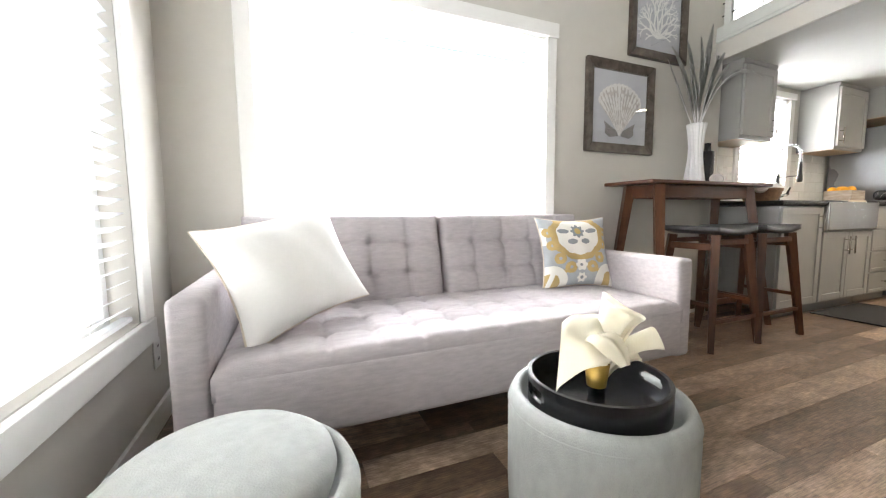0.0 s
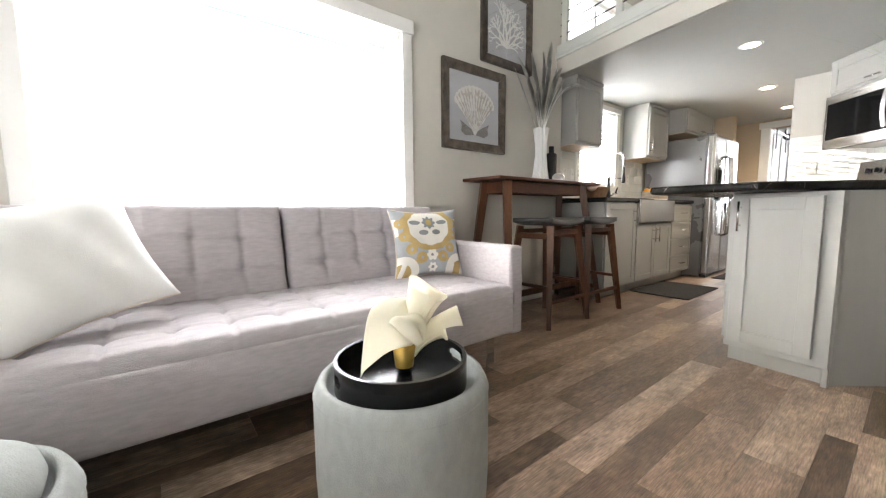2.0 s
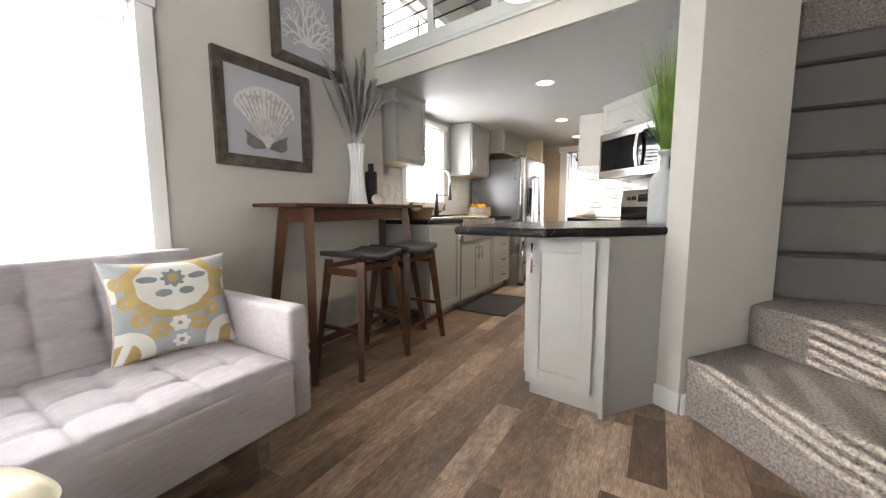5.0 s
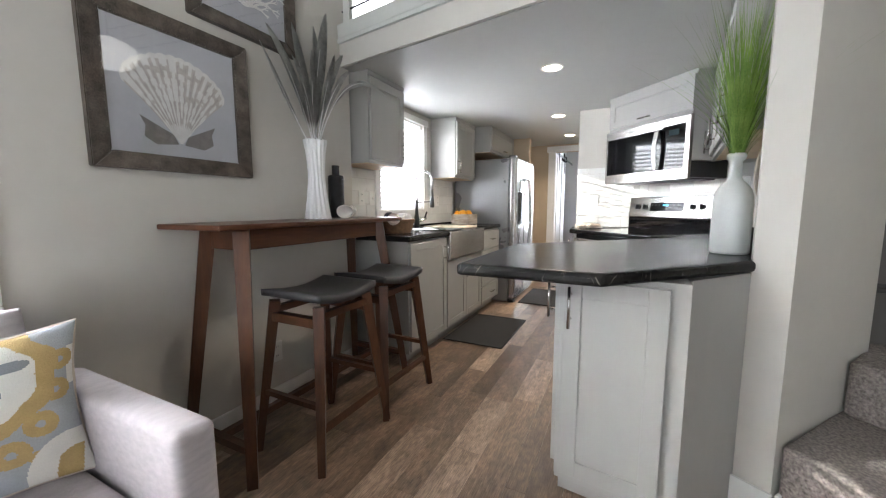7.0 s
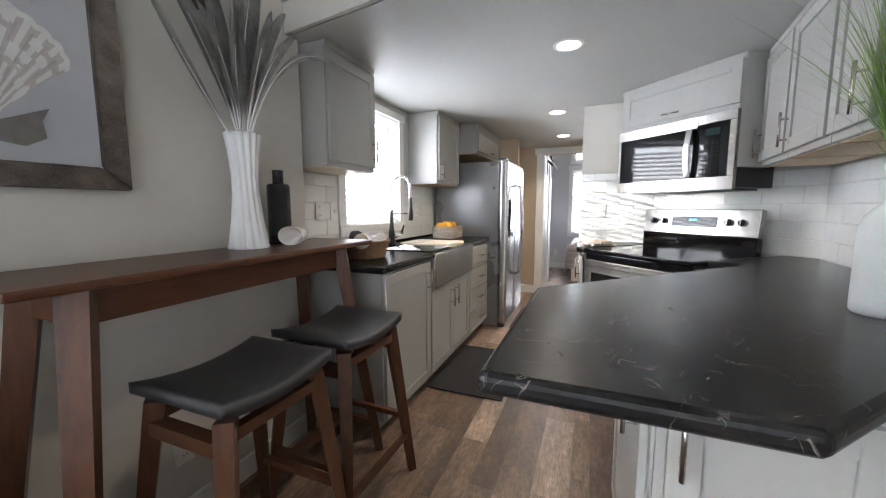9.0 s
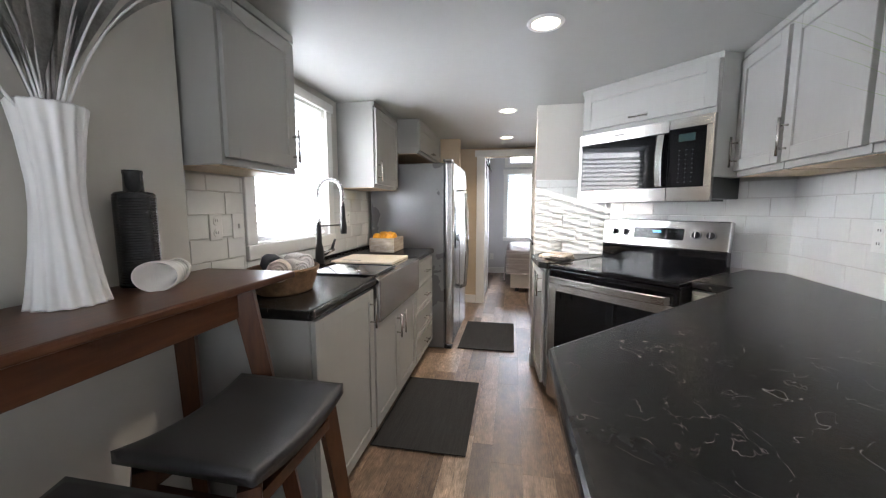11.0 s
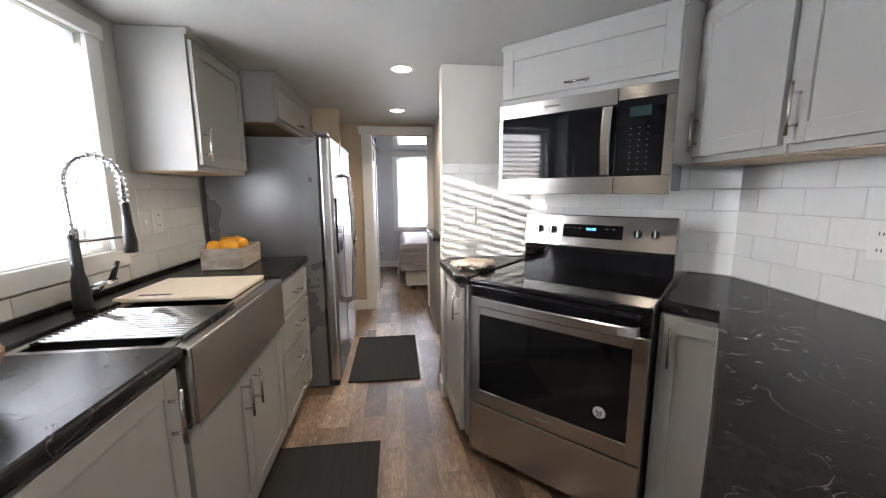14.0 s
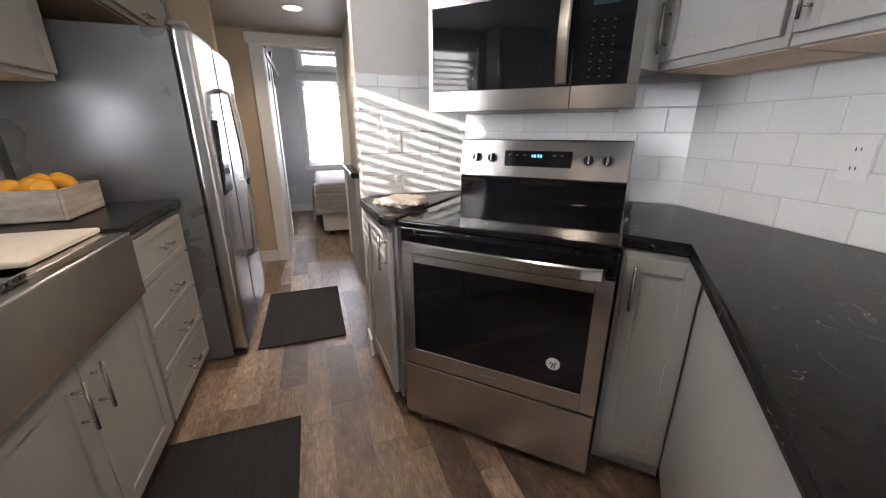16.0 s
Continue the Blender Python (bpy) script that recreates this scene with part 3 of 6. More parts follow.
def window(name, u0, u1, z0, z1, place, out, label, blind=True, tilt=20, casing=0.075, mull=1, head=0.09):
    """Casing on the room side, a vinyl frame with sashes, glass and a slatted blind. out: +1 or -1, the way outside in w."""
    w = thing(name, pose(0, 0, 0), label, "window")
    w["kind"] = "structure"
    P = lambda a, b, c, d, e, f, bev=0.0: moved_box(place, a, b, c * out, d * out, e, f, bev)
    part("casing", P(u0 - casing, u0, -0.02, -0.001, z0, z1, 0.003), TRIM, w)
    part("casing", P(u1, u1 + casing, -0.02, -0.001, z0, z1, 0.003), TRIM, w)
    part("head_casing", P(u0 - casing - 0.012, u1 + casing + 0.012, -0.028, -0.001, z1 + 0.002, z1 + head, 0.003), TRIM, w)
    part("sill", P(u0 - casing, u1 + casing, -0.026, -0.001, z0 - casing, z0 - 0.002, 0.003), TRIM, w)
    for a, b, c, d in ((u0, u0 + 0.045, z0, z1), (u1 - 0.045, u1, z0, z1), (u0 + 0.047, u1 - 0.047, z0, z0 + 0.045), (u0 + 0.047, u1 - 0.047, z1 - 0.045, z1)):
        part("window_frame", P(a, b, 0.085, 0.13, c, d, 0.004), VINYL, w)
    for k in range(mull):
        c = u0 + (u1 - u0) * (k + 1) / (mull + 1)
        part("mullion", P(c - 0.022, c + 0.022, 0.085, 0.13, z0 + 0.047, z1 - 0.047, 0.004), VINYL, w)
    g = part("pane", P(u0 + 0.046, u1 - 0.046, 0.098, 0.104, z0 + 0.046, z1 - 0.046), GLASS, w)
    g.visible_shadow = False
    if blind:
        part("blind_rail", P(u0 + 0.01, u1 - 0.01, 0.012, 0.06, z1 - 0.05, z1 - 0.004, 0.004), SLAT, w)
        part("blind_rail", P(u0 + 0.012, u1 - 0.012, 0.015, 0.05, z0 + 0.012, z0 + 0.03, 0.003), SLAT, w)
        n = int((z1 - z0 - 0.1) / 0.048)
        first = None
        tl = radians(tilt)
        for k in range(n):
            z = z0 + 0.055 + 0.048 * k
            if first is None:
                bm = bmesh.new()
                hw, th = 0.025, 0.0012
                cs, sn = math.cos(tl), math.sin(tl)
                vs = []
                for u in (u0 + 0.012, u1 - 0.012):
                    for a, b in ((-hw, -th), (hw, -th), (hw, th), (-hw, th)):
                        vs.append(bm.verts.new(place(u, out * (0.036 + a * cs - b * sn), a * sn + b * cs)))
                for q in ((0, 1, 2, 3), (7, 6, 5, 4), (0, 4, 5, 1), (1, 5, 6, 2), (2, 6, 7, 3), (3, 7, 4, 0)):
                    bm.faces.new([vs[i] for i in q])
                first = part("blind_slat", bm, SLAT, w)
                first.location = (0, 0, z)
            else:
                o = new("blind_slat", first.data)
                o.parent, o.location = w, (0, 0, z)
        for f in (0.12, 0.5, 0.88):
            u = u0 + (u1 - u0) * f
            part("blind_cord", P(u - 0.0015, u + 0.0015, 0.008, 0.010, z0 + 0.03, z1 - 0.05), SLAT, w)
    return w


def moved_box(place, a, b, c, d, e, f, bev):
    p, q = place(a, c, e), place(b, d, f)
    return box(min(p[0], q[0]), max(p[0], q[0]), min(p[1], q[1]), max(p[1], q[1]), e, f, bev, 1)


window("window_1", -0.08, 1.62, 0.82, 1.97, on_y(YL), 1, "wide white-trimmed window with closed white slat blinds behind the sofa", tilt=63, mull=1)
window("window_2", -1.2, 1.49, 0.46, 2.25, on_x(XL), -1, "large white-trimmed window with white slat blinds", tilt=-24, mull=2, casing=0.09)
window("window_3", 3.93, 4.69, 1.10, 1.95, on_y(YK), 1, "white-trimmed kitchen window with slat blinds over the sink", tilt=-16, mull=0, head=0.06)
window("window_4", 3.45, 5.2, 2.42, 3.15, on_y(YK), 1, "bright loft window with white trim", blind=False, mull=1)
window("window_5", 0.25, 0.83, 0.72, 1.94, on_x(9.6), 1, "white-trimmed bedroom window with slat blinds", tilt=35, mull=0)
window("window_6", 0.25, 0.83, 2.13, 2.34, on_x(9.6), 1, "small white-trimmed transom window", blind=False, mull=0, casing=0.06, head=0.06)


# ---- stairs ----
st = thing("carpeted_steps", pose(0, 0, 0), "two deep grey-beige speckled carpet steps at the foot of the stairs", "stairs")
part("step", prism([(2.90, -0.40), (2.42, -0.79), (2.10, -1.32), (1.98, -2.49), (3.9, -2.49), (3.9, -0.90), (3.41, -0.82)], 0.0, 0.295, bev=0.02, seg=3), CARPET, st)
part("step", prism([(3.245, -0.685), (2.86, -1.02), (2.58, -1.50), (2.46, -2.48), (3.9, -2.48), (3.9, -0.90), (3.42, -0.83)], 0.297, 0.52, bev=0.02, seg=3), CARPET, st)
stairs = thing("staircase", pose(0, 0, 0), "steep grey painted stairs with dark tread edges rising to the loft", "stairs")
for k in range(5):
    z0, z1 = (0.522 if k == 0 else 0.78 + 0.278 * (k - 1)), 0.78 + 0.278 * k
    x = 3.535 + 0.088 * k
    part("riser", box(x, x + 0.02, -1.75, -0.838, z0, z1 - 0.026, 0.002), STAIR, stairs)
    part("tread", box(x - 0.035, x + 0.13, -1.75, -0.838, z1 - 0.025, z1, 0.009), STAIRNOSE, stairs, "dark painted tread")
part("riser", box(3.975, 3.995, -1.75, -0.86, 1.893, 2.05, 0.002), STAIR, stairs)
solid("carpet_landing", box(3.94, 4.58, -1.75, -0.93, 2.052, 2.27, 0.02, 3), CARPET, "speckled carpet landing at the top of the stairs", "landing")

# ---- sofa ----
sofa = thing("sofa", pose(0, 0, 0), "pale lilac-grey linen tufted sofa with square arms and chrome legs", "sofa")


def edge_round(u, v, p=10):
    return (max(0.0, 1 - abs(u) ** p) * max(0.0, 1 - abs(v) ** p)) ** 0.35


def tufted(w, d, h, cols, rows, dent=0.022):
    def top(u, v):
        z = h * (0.62 + 0.38 * edge_round(u, v, 14))
        x, y = (u + 1) / 2 * cols, (v + 1) / 2 * rows
        cx, cy = min(max(round(x), 1), cols - 1), min(max(round(y), 1), rows - 1)
        sx, sy = (x - cx) * w / cols, (y - cy) * d / rows
        z -= dent * math.exp(-(sx * sx + sy * sy) / 0.0007)
        z -= 0.009 * math.exp(-(sx * sx) / 0.00005) + 0.009 * math.exp(-(sy * sy) / 0.00005)
        return z
    return top


part("base", box(-0.158, 1.698, 0.957, 1.63, 0.188, 0.408, 0.026, 4), SOFA, sofa, smooth=True)
seat = moved(pad(1.855, 0.67, 150, 52, tufted(1.855, 0.67, 0.105, 12, 4, 0.014)), pose(-0.158, 0.962, 0.345))
part("seat_cushion", seat, SOFA, sofa, smooth=True)
for x0, w in ((-0.145, 0.915), (0.778, 0.905)):
    b = moved(pad(w, 0.44, 84, 44, tufted(w, 0.44, 0.13, 5, 3, 0.022)), pose(x0, 1.655, 0.395, 0, 0, 0) @ pose(0, 0, 0, 76, 0, 0))
    part("back_cushion", b, SOFA, sofa, smooth=True)
part("back_frame", moved(box(-0.17, 1.69, 0, 0.05, 0, 0.44, 0.015, 2), pose(0, 1.665, 0.385, -14, 0, 0)), SOFA, sofa)
for x0 in (-0.258, 1.70):
    part("arm", box(x0, x0 + 0.095, 0.985, 1.66, 0.165, 0.632, 0.022, 4), SOFA, sofa, smooth=True)
for x, y in ((1.577, 1.012), (-0.09, 1.012), (1.577, 1.55), (-0.09, 1.55)):
    part("leg", box(x - 0.025, x + 0.025, y - 0.006, y + 0.006, 0.0, 0.187, 0.003), CHROME, sofa, "flat chrome leg")


def cushion(name, w, h, thick, mats, index, label, m, corner=0.12):
    ob = thing(name, m, label, "cushion")

    def puff(s):
        def fz(u, v):
            k = (1 - abs(u) ** 3.0) * (1 - abs(v) ** 3.0)
            return s * (0.004 + thick / 2 * max(0, k) ** 0.55 + 0.004 * math.sin(9 * u + 4 * v) * max(0, k))
        return fz
    bm = pad(w, h, 130, 130, puff(1), puff(-1), index=index)
    for v in bm.verts:
        u, t = 2 * v.co.x / w - 1, 2 * v.co.y / h - 1
        v.co.x -= (w * 0.06) * u * (1 - t * t)
        v.co.y -= (h * 0.06) * t * (1 - u * u)
    part("cover", moved(bm, pose(-w / 2, 0, 0)), mats, ob, smooth=True)
    seam = [(-w / 2 + w * a, h * b, 0) for a, b in ((0, 0), (0.25, 0.045), (0.5, 0.06), (0.75, 0.045), (1, 0), (0.955, 0.25), (0.94, 0.5), (0.955, 0.75), (1, 1), (0.75, 0.955), (0.5, 0.94), (0.25, 0.955), (0, 1), (0.045, 0.75), (0.06, 0.5), (0.045, 0.25), (0, 0))]
    part("piping", tube(seam, 0.004, 6), PIPING, ob, "stitched cream edge seam")
    return ob


def pattern(u, v):
    u, v = -u, v
    r = math.hypot(u * 1.0, (v - 0.45) * 1.15)
    a = math.atan2(v - 0.45, u)
    scal = 0.62 + 0.035 * abs(math.sin(5 * a))
    f0 = math.hypot(u, v - 0.62)
    if f0 < 0.10:
        return 2
    if f0 < 0.19 + 0.03 * math.cos(8 * math.atan2(v - 0.62, u)):
        return 3
    for sx in (-1, 1):
        if math.hypot((u - sx * 0.20) * 0.9, (v - 0.30) * 1.6) < 0.13 or math.hypot((u - sx * 0.42) * 0.8, (v - 0.62) * 1.8) < 0.13:
            return 3
    if r < scal:
        return 1
    if r < scal + 0.19 + 0.03 * math.sin(9 * a):
        return 2
    for cy, rad in ((-0.42, 0.17), (-0.80, 0.13)):
        d = math.hypot(u, v - cy)
        if d < 0.045:
            return 3
        if d < rad + 0.02 * math.cos(6 * math.atan2(v - cy, u)):
            return 1
    for sx in (-1, 1):
        d = math.hypot(u - sx * 0.92, v + 0.9)
        if d < 0.30:
            return 2 if math.sin(17 * u + 5 * v) > -0.4 else 1
        if d < 0.52:
            return 1
        for cx, cy, rr in ((0.33, -0.48, 0.16), (0.62, -0.20, 0.15), (0.80, 0.18, 0.13), (0.86, 0.55, 0.12), (0.55, -0.62, 0.09)):
            e = math.hypot(u - sx * cx, v - cy)
            if rr * 0.30 < e < rr * 1.08:
                return 2
    if abs(u) > 0.93 and 0.2 < v < 0.7:
        return 1
    return 0


cushion("throw_pillow", 0.43, 0.40, 0.12, [PGREY, PWHITE, PGOLD, PDARK], pattern, "grey pillow with gold and white embroidered flowers on the sofa", pose(1.50, 1.41, 0.435, 75, 0, -9))
cushion("throw_pillow", 0.50, 0.42, 0.15, COTTON, None, "large plain white cotton pillow leaning on the sofa arm", pose(0.130, 1.215, 0.470, 0, 0, 26) @ pose(0, 0, 0, 68, 0, 0) @ pose(0, 0, 0, 0, 0, 13))

# ---- ottomans, tray and napkin ----


def ottoman_body(ob, recess):
    prof = [(0.0, 0.02), (0.220, 0.02), (0.231, 0.035), (0.235, 0.12), (0.235, 0.31), (0.232, 0.350), (0.222, 0.370), (0.207, 0.373), (0.199, 0.362), (0.196, recess), (0.0, recess)]
    part("drum", lathe(prof, 72), OTTO, ob, smooth=True)
    part("seam", lathe([(0.2325, 0.335), (0.2362, 0.338), (0.2320, 0.341)], 72), OTTO, ob, "stitched upper seam", smooth=True)
    part("foot_ring", lathe([(0.0, 0.0), (0.208, 0.0), (0.208, 0.019), (0.0, 0.019)], 32), BLACK, ob)


ott = thing("ottoman", pose(0.802, 0.575, 0), "round grey-green linen storage ottoman with a tray top", "ottoman", "round ottomans")
ottoman_body(ott, 0.338)
ott2 = thing("ottoman", pose(-0.068, 0.568, 0), "round grey-green linen storage ottoman with a padded lid", "ottoman", "round ottomans")
ottoman_body(ott2, 0.352)
part("lid_cushion", lathe([(0.0, 0.354), (0.187, 0.354), (0.193, 0.378), (0.187, 0.402), (0.157, 0.424), (0.094, 0.437), (0.0, 0.441)], 72), OTTO, ott2, "domed padded lid", smooth=True)
tray = thing("serving_tray", pose(0.800, 0.577, 0.340, 0, 0, -12), "round black lacquered serving tray with cut-out handles on the ottoman", "tray")
part("base", lathe([(0.0, 0.0), (0.167, 0.0), (0.167, 0.010), (0.0, 0.010)], 72), BLACKWOOD, tray, smooth=False)
rim = bmesh.new()
N = 120
grid = {}
zs = [0.0, 0.028, 0.036, 0.052, 0.060, 0.078]
for i in range(N):
    a = 2 * math.pi * i / N
    for j, z in enumerate(zs):
        for s, rr in ((0, 0.169), (1, 0.179)):
            grid[i, j, s] = rim.verts.new((rr * math.cos(a), rr * math.sin(a), z))


def in_slot(i, j):
    a = 360 * (i + 0.5) / N
    return j in (2,) and (abs((a - 180 + 180) % 360 - 180) < 15 or abs((a - 0 + 180) % 360 - 180) < 15) or (j in (1, 3) and (abs((a - 180 + 180) % 360 - 180) < 12 or abs((a + 180) % 360 - 180) < 12))


for i in range(N):
    i2 = (i + 1) % N
    for j in range(len(zs) - 1):
        if in_slot(i, j):
            continue
        for s in (0, 1):
            rim.faces.new((grid[i, j, s], grid[i2, j, s], grid[i2, j + 1, s], grid[i, j + 1, s]))
        if j == len(zs) - 2 or in_slot(i, j + 1):
            rim.faces.new((grid[i, j + 1, 0], grid[i2, j + 1, 0], grid[i2, j + 1, 1], grid[i, j + 1, 1]))
        if j == 0 or in_slot(i, j - 1):
            rim.faces.new((grid[i, j, 0], grid[i2, j, 0], grid[i2, j, 1], grid[i, j, 1]))
        if in_slot((i + 1) % N, j):
            rim.faces.new((grid[i2, j, 0], grid[i2, j, 1], grid[i2, j + 1, 1], grid[i2, j + 1, 0]))
        if in_slot((i - 1) % N, j):
            rim.faces.new((grid[i, j, 0], grid[i, j, 1], grid[i, j + 1, 1], grid[i, j + 1, 0]))
part("rim", rim, BLACKWOOD, tray, "upright rim with two slot handles")

cup = thing("tumbler", pose(0.822, 0.598, 0.351), "small dark glass tumbler with a gold band on the tray", "tumbler")
part("cup", lathe([(0.0, 0.0), (0.021, 0.0), (0.031, 0.085), (0.028, 0.085), (0.019, 0.006), (0.0, 0.006)], 32), BLACKGLASS, cup, smooth=True)
part("gold_band", lathe([(0.0255, 0.022), (0.0335, 0.088), (0.0305, 0.088)], 32), GOLD, cup, "gold band", smooth=True)
nap = thing("folded_napkin", pose(0.822, 0.598, 0.433), "ivory cloth napkin folded like a flower in the tumbler", "napkin")


def petal(start, bend, width, tip, seed, curl, length=0.26):
    bm = bmesh.new()
    nu, nv = 22, 16
    g = []
    s, b, t = Vector(start), Vector(bend), Vector(tip)
    for i in range(nu + 1):
        f = i / nu
        c = s * (1 - f) ** 2 + b * 2 * f * (1 - f) + t * f * f
        d = ((b - s) * (1 - f) + (t - b) * f).normalized()
        side = d.cross(Vector((0, 0, 1)))
        side = side.normalized() if side.length > 0.01 else Vector((1, 0, 0))
        up = side.cross(d)
        wdt = width * min(1.0, 0.30 + 1.5 * f) * max(0.12, 1 - max(0.0, (f - 0.55) / 0.45) ** 2.4) ** 0.5
        row = []
        for j in range(nv + 1):
            v = 2 * j / nv - 1
            p = c + side * wdt * v * (1 - 0.2 * abs(v)) + up * (curl * wdt * (1 - abs(v) ** 1.7) + 0.006 * math.sin(6 * f + 5 * v + seed))
            row.append(bm.verts.new(p))
        g.append(row)
    for i in range(nu):
        for j in range(nv):
            bm.faces.new((g[i][j], g[i + 1][j], g[i + 1][j + 1], g[i][j + 1]))
    bmesh.ops.solidify(bm, geom=bm.faces[:], thickness=0.004)
    return bm




def funnel(start, bend, tip, r0, r1, sweep, turn, flare=0.02, seed=0.0):
    """A cone of cloth rolled round a bent line, open along one side, with a flared wavy lip."""
    bm = bmesh.new()
    nu, nv = 22, 28
    s, b, t = Vector(start), Vector(bend), Vector(tip)
    g = []
    for i in range(nu + 1):
        f = i / nu
        c = s * (1 - f) ** 2 + b * 2 * f * (1 - f) + t * f * f
        d = ((b - s) * (1 - f) + (t - b) * f).normalized()
        x = d.cross(Vector((0.2, 1, 0.1))).normalized()
        y = x.cross(d)
        row = []
        for j in range(nv + 1):
            u = 2 * j / nv - 1
            a = radians(turn + sweep * u)
            r = r0 + (r1 - r0) * f ** 1.2 + flare * max(0, f - 0.75) ** 2 * 16 + 0.25 * r1 * f * max(0, abs(u) - 0.7)
            reach = 0.035 * f ** 3 * math.cos(math.pi * u / 2 + seed) + 0.005 * math.sin(7 * u + 9 * f + seed) * f
            row.append(bm.verts.new(c + (x * math.cos(a) + y * math.sin(a)) * r + d * reach))
        g.append(row)
    for i in range(nu):
        for j in range(nv):
            bm.faces.new((g[i][j], g[i + 1][j], g[i + 1][j + 1], g[i][j + 1]))
    bmesh.ops.solidify(bm, geom=bm.faces[:], thickness=0.004)
    return bm




def drape():
    """The broad fold that hangs over one side of the tumbler to a low point."""
    bm = bmesh.new()
    across, out = Vector((0.86, -0.50, 0)), Vector((-0.50, -0.86, 0))
    n = 20
    g = []
    for i in range(n + 1):
        f = i / n
        row = []
        for j in range(n + 1):
            u = j / n
            ridge = 0.055 + 0.070 * math.sin(math.pi * min(1.0, 0.22 + 0.52 * u))
            hem = -0.060 + 0.085 * u ** 0.55
            p = across * (-0.088 + 0.125 * u - 0.030 * f * (1 - u) ** 2) + out * (-0.045 + 0.10 * math.sin(1.5 * f) - 0.03 * u)
            row.append(bm.verts.new(p + Vector((0, 0, ridge + (hem - ridge) * f ** 2.2 + 0.004 * math.sin(9 * u + 4 * f)))))
        g.append(row)
    for i in range(n):
        for j in range(n):
            bm.faces.new((g[i][j], g[i + 1][j], g[i + 1][j + 1], g[i][j + 1]))
    bmesh.ops.solidify(bm, geom=bm.faces[:], thickness=0.004)
    return bm


part("fold", drape(), PETAL, nap, "", True)
part("fold", petal((0.0, 0.0, -0.02), (-0.015, 0.0, 0.15), 0.060, (-0.005, -0.095, 0.030), 1.3, 0.30), PETAL, nap, "", True)
part("fold", funnel((0.0, 0.0, -0.05), (0.035, 0.005, 0.06), (0.070, -0.005, 0.135), 0.018, 0.054, 172, 90, 0.008), PETAL, nap, "", True)
part("fold", funnel((0.02, 0.0, -0.03), (0.06, -0.01, 0.035), (0.130, -0.035, 0.045), 0.018, 0.038, 172, 90, 0.008, 1.0), PETAL, nap, "", True)

# ---- pictures ----


def picture(x0, x1, z0, z1, label):
    w, h = x1 - x0, z1 - z0
    ob = thing("framed_picture", pose(x0, YL - 0.036, z0), label, "picture", "framed prints on the wall")
    b = 0.068
    for poly in ([(0, 0), (w, 0), (w - b, b), (b, b)], [(0, h), (w, h), (w - b, h - b), (b, h - b)], [(0, 0), (b, b), (b, h - b), (0, h)], [(w, 0), (w - b, b), (w - b, h - b), (w, h)]):
        bm = bmesh.new()
        mid = [sum(p[i] for p in poly) / 4 for i in (0, 1)]
        fr = [bm.verts.new((x, 0.0 if abs(x) < 1e-6 or abs(x - w) < 1e-6 or abs(z) < 1e-6 or abs(z - h) < 1e-6 else 0.014, z)) for x, z in poly]
        bk = [bm.verts.new((x, 0.034, z)) for x, z in poly]
        bm.faces.new(fr)
        bm.faces.new(bk[::-1])
        for i in range(4):
            bm.faces.new((fr[i], fr[(i + 1) % 4], bk[(i + 1) % 4], bk[i]))
        bmesh.ops.bevel(bm, geom=bm.edges[:], offset=0.004, segments=2, affect="EDGES")
        part("frame_side", bm, FRAME, ob)
    part("mat_board", box(b - 0.004, w - b + 0.004, 0.020, 0.024, b - 0.004, h - b + 0.004), ART, ob, "grey print paper")
    return ob, w, h


def flat_poly(pts, y, th=0.0012, bm=None):
    bm = bm or bmesh.new()
    a = [bm.verts.new((x, y, z)) for x, z in pts]
    b = [bm.verts.new((x, y - th, z)) for x, z in pts]
    bm.faces.new(a)
    bm.faces.new(b[::-1])
    for i in range(len(pts)):
        bm.faces.new((a[i], a[(i + 1) % len(pts)], b[(i + 1) % len(pts)], b[i]))
    return bm


p1, w, h = picture(1.945, 2.585, 1.275, 1.905, "bronze-framed print of a scallop shell on grey paper")
cx, base = w * 0.495, h * 0.185
RIBS, SUB, RAD = 14, 5, 44
rnd = random.Random(4)
wash = [[rnd.random() for _ in range(16)] for _ in range(RIBS)]


def shell_tone(k, sub, f):
    """Which print colour a cell of the shell takes: pale ribs, taupe sides, brown grooves and growth bands."""
    band = math.sin(15 * f * f + 4 * f + 0.5 * math.sin(1.7 * k)) + 1.3 * (wash[k][int(f * 15.9)] - 0.5)
    if f > 0.95:
        return 0
    if sub == 0 and f > 0.10:
        return 2 if 0.2 < f < 0.9 and wash[k][int(f * 15.9)] > 0.25 else 1
    if sub in (1, 4) and f > 0.22 and wash[k][int(f * 15.9)] > 0.35:
        return 1
    if band > 1.05 and f > 0.26:
        return 1
    return 0


bm = bmesh.new()
rows = []
for i in range(RAD + 1):
    f = i / RAD
    row = []
    for k in range(RIBS * SUB + 1):
        u = 2 * k / (RIBS * SUB) - 1
        a = radians(42 * u)
        edge = abs(math.sin(math.pi * k / SUB))
        R = h * (0.575 - 0.075 * u * u - 0.16 * max(0.0, abs(u) - 0.78) / 0.22 * max(0.0, abs(u) - 0.78)) + 0.007 * edge
        a *= 1 - 0.16 * (1 - f) * abs(u)
        row.append(bm.verts.new((cx + R * f * math.sin(a) * 1.02, 0.0186, base + R * f * math.cos(a))))
    rows.append(row)
for i in range(1, RAD):
    for k in range(RIBS * SUB):
        bm.faces.new((rows[i][k], rows[i][k + 1], rows[i + 1][k + 1], rows[i + 1][k])).material_index = shell_tone(k // SUB, k % SUB, (i + 0.5) / RAD)
for v in rows[0]:
    bm.verts.remove(v)
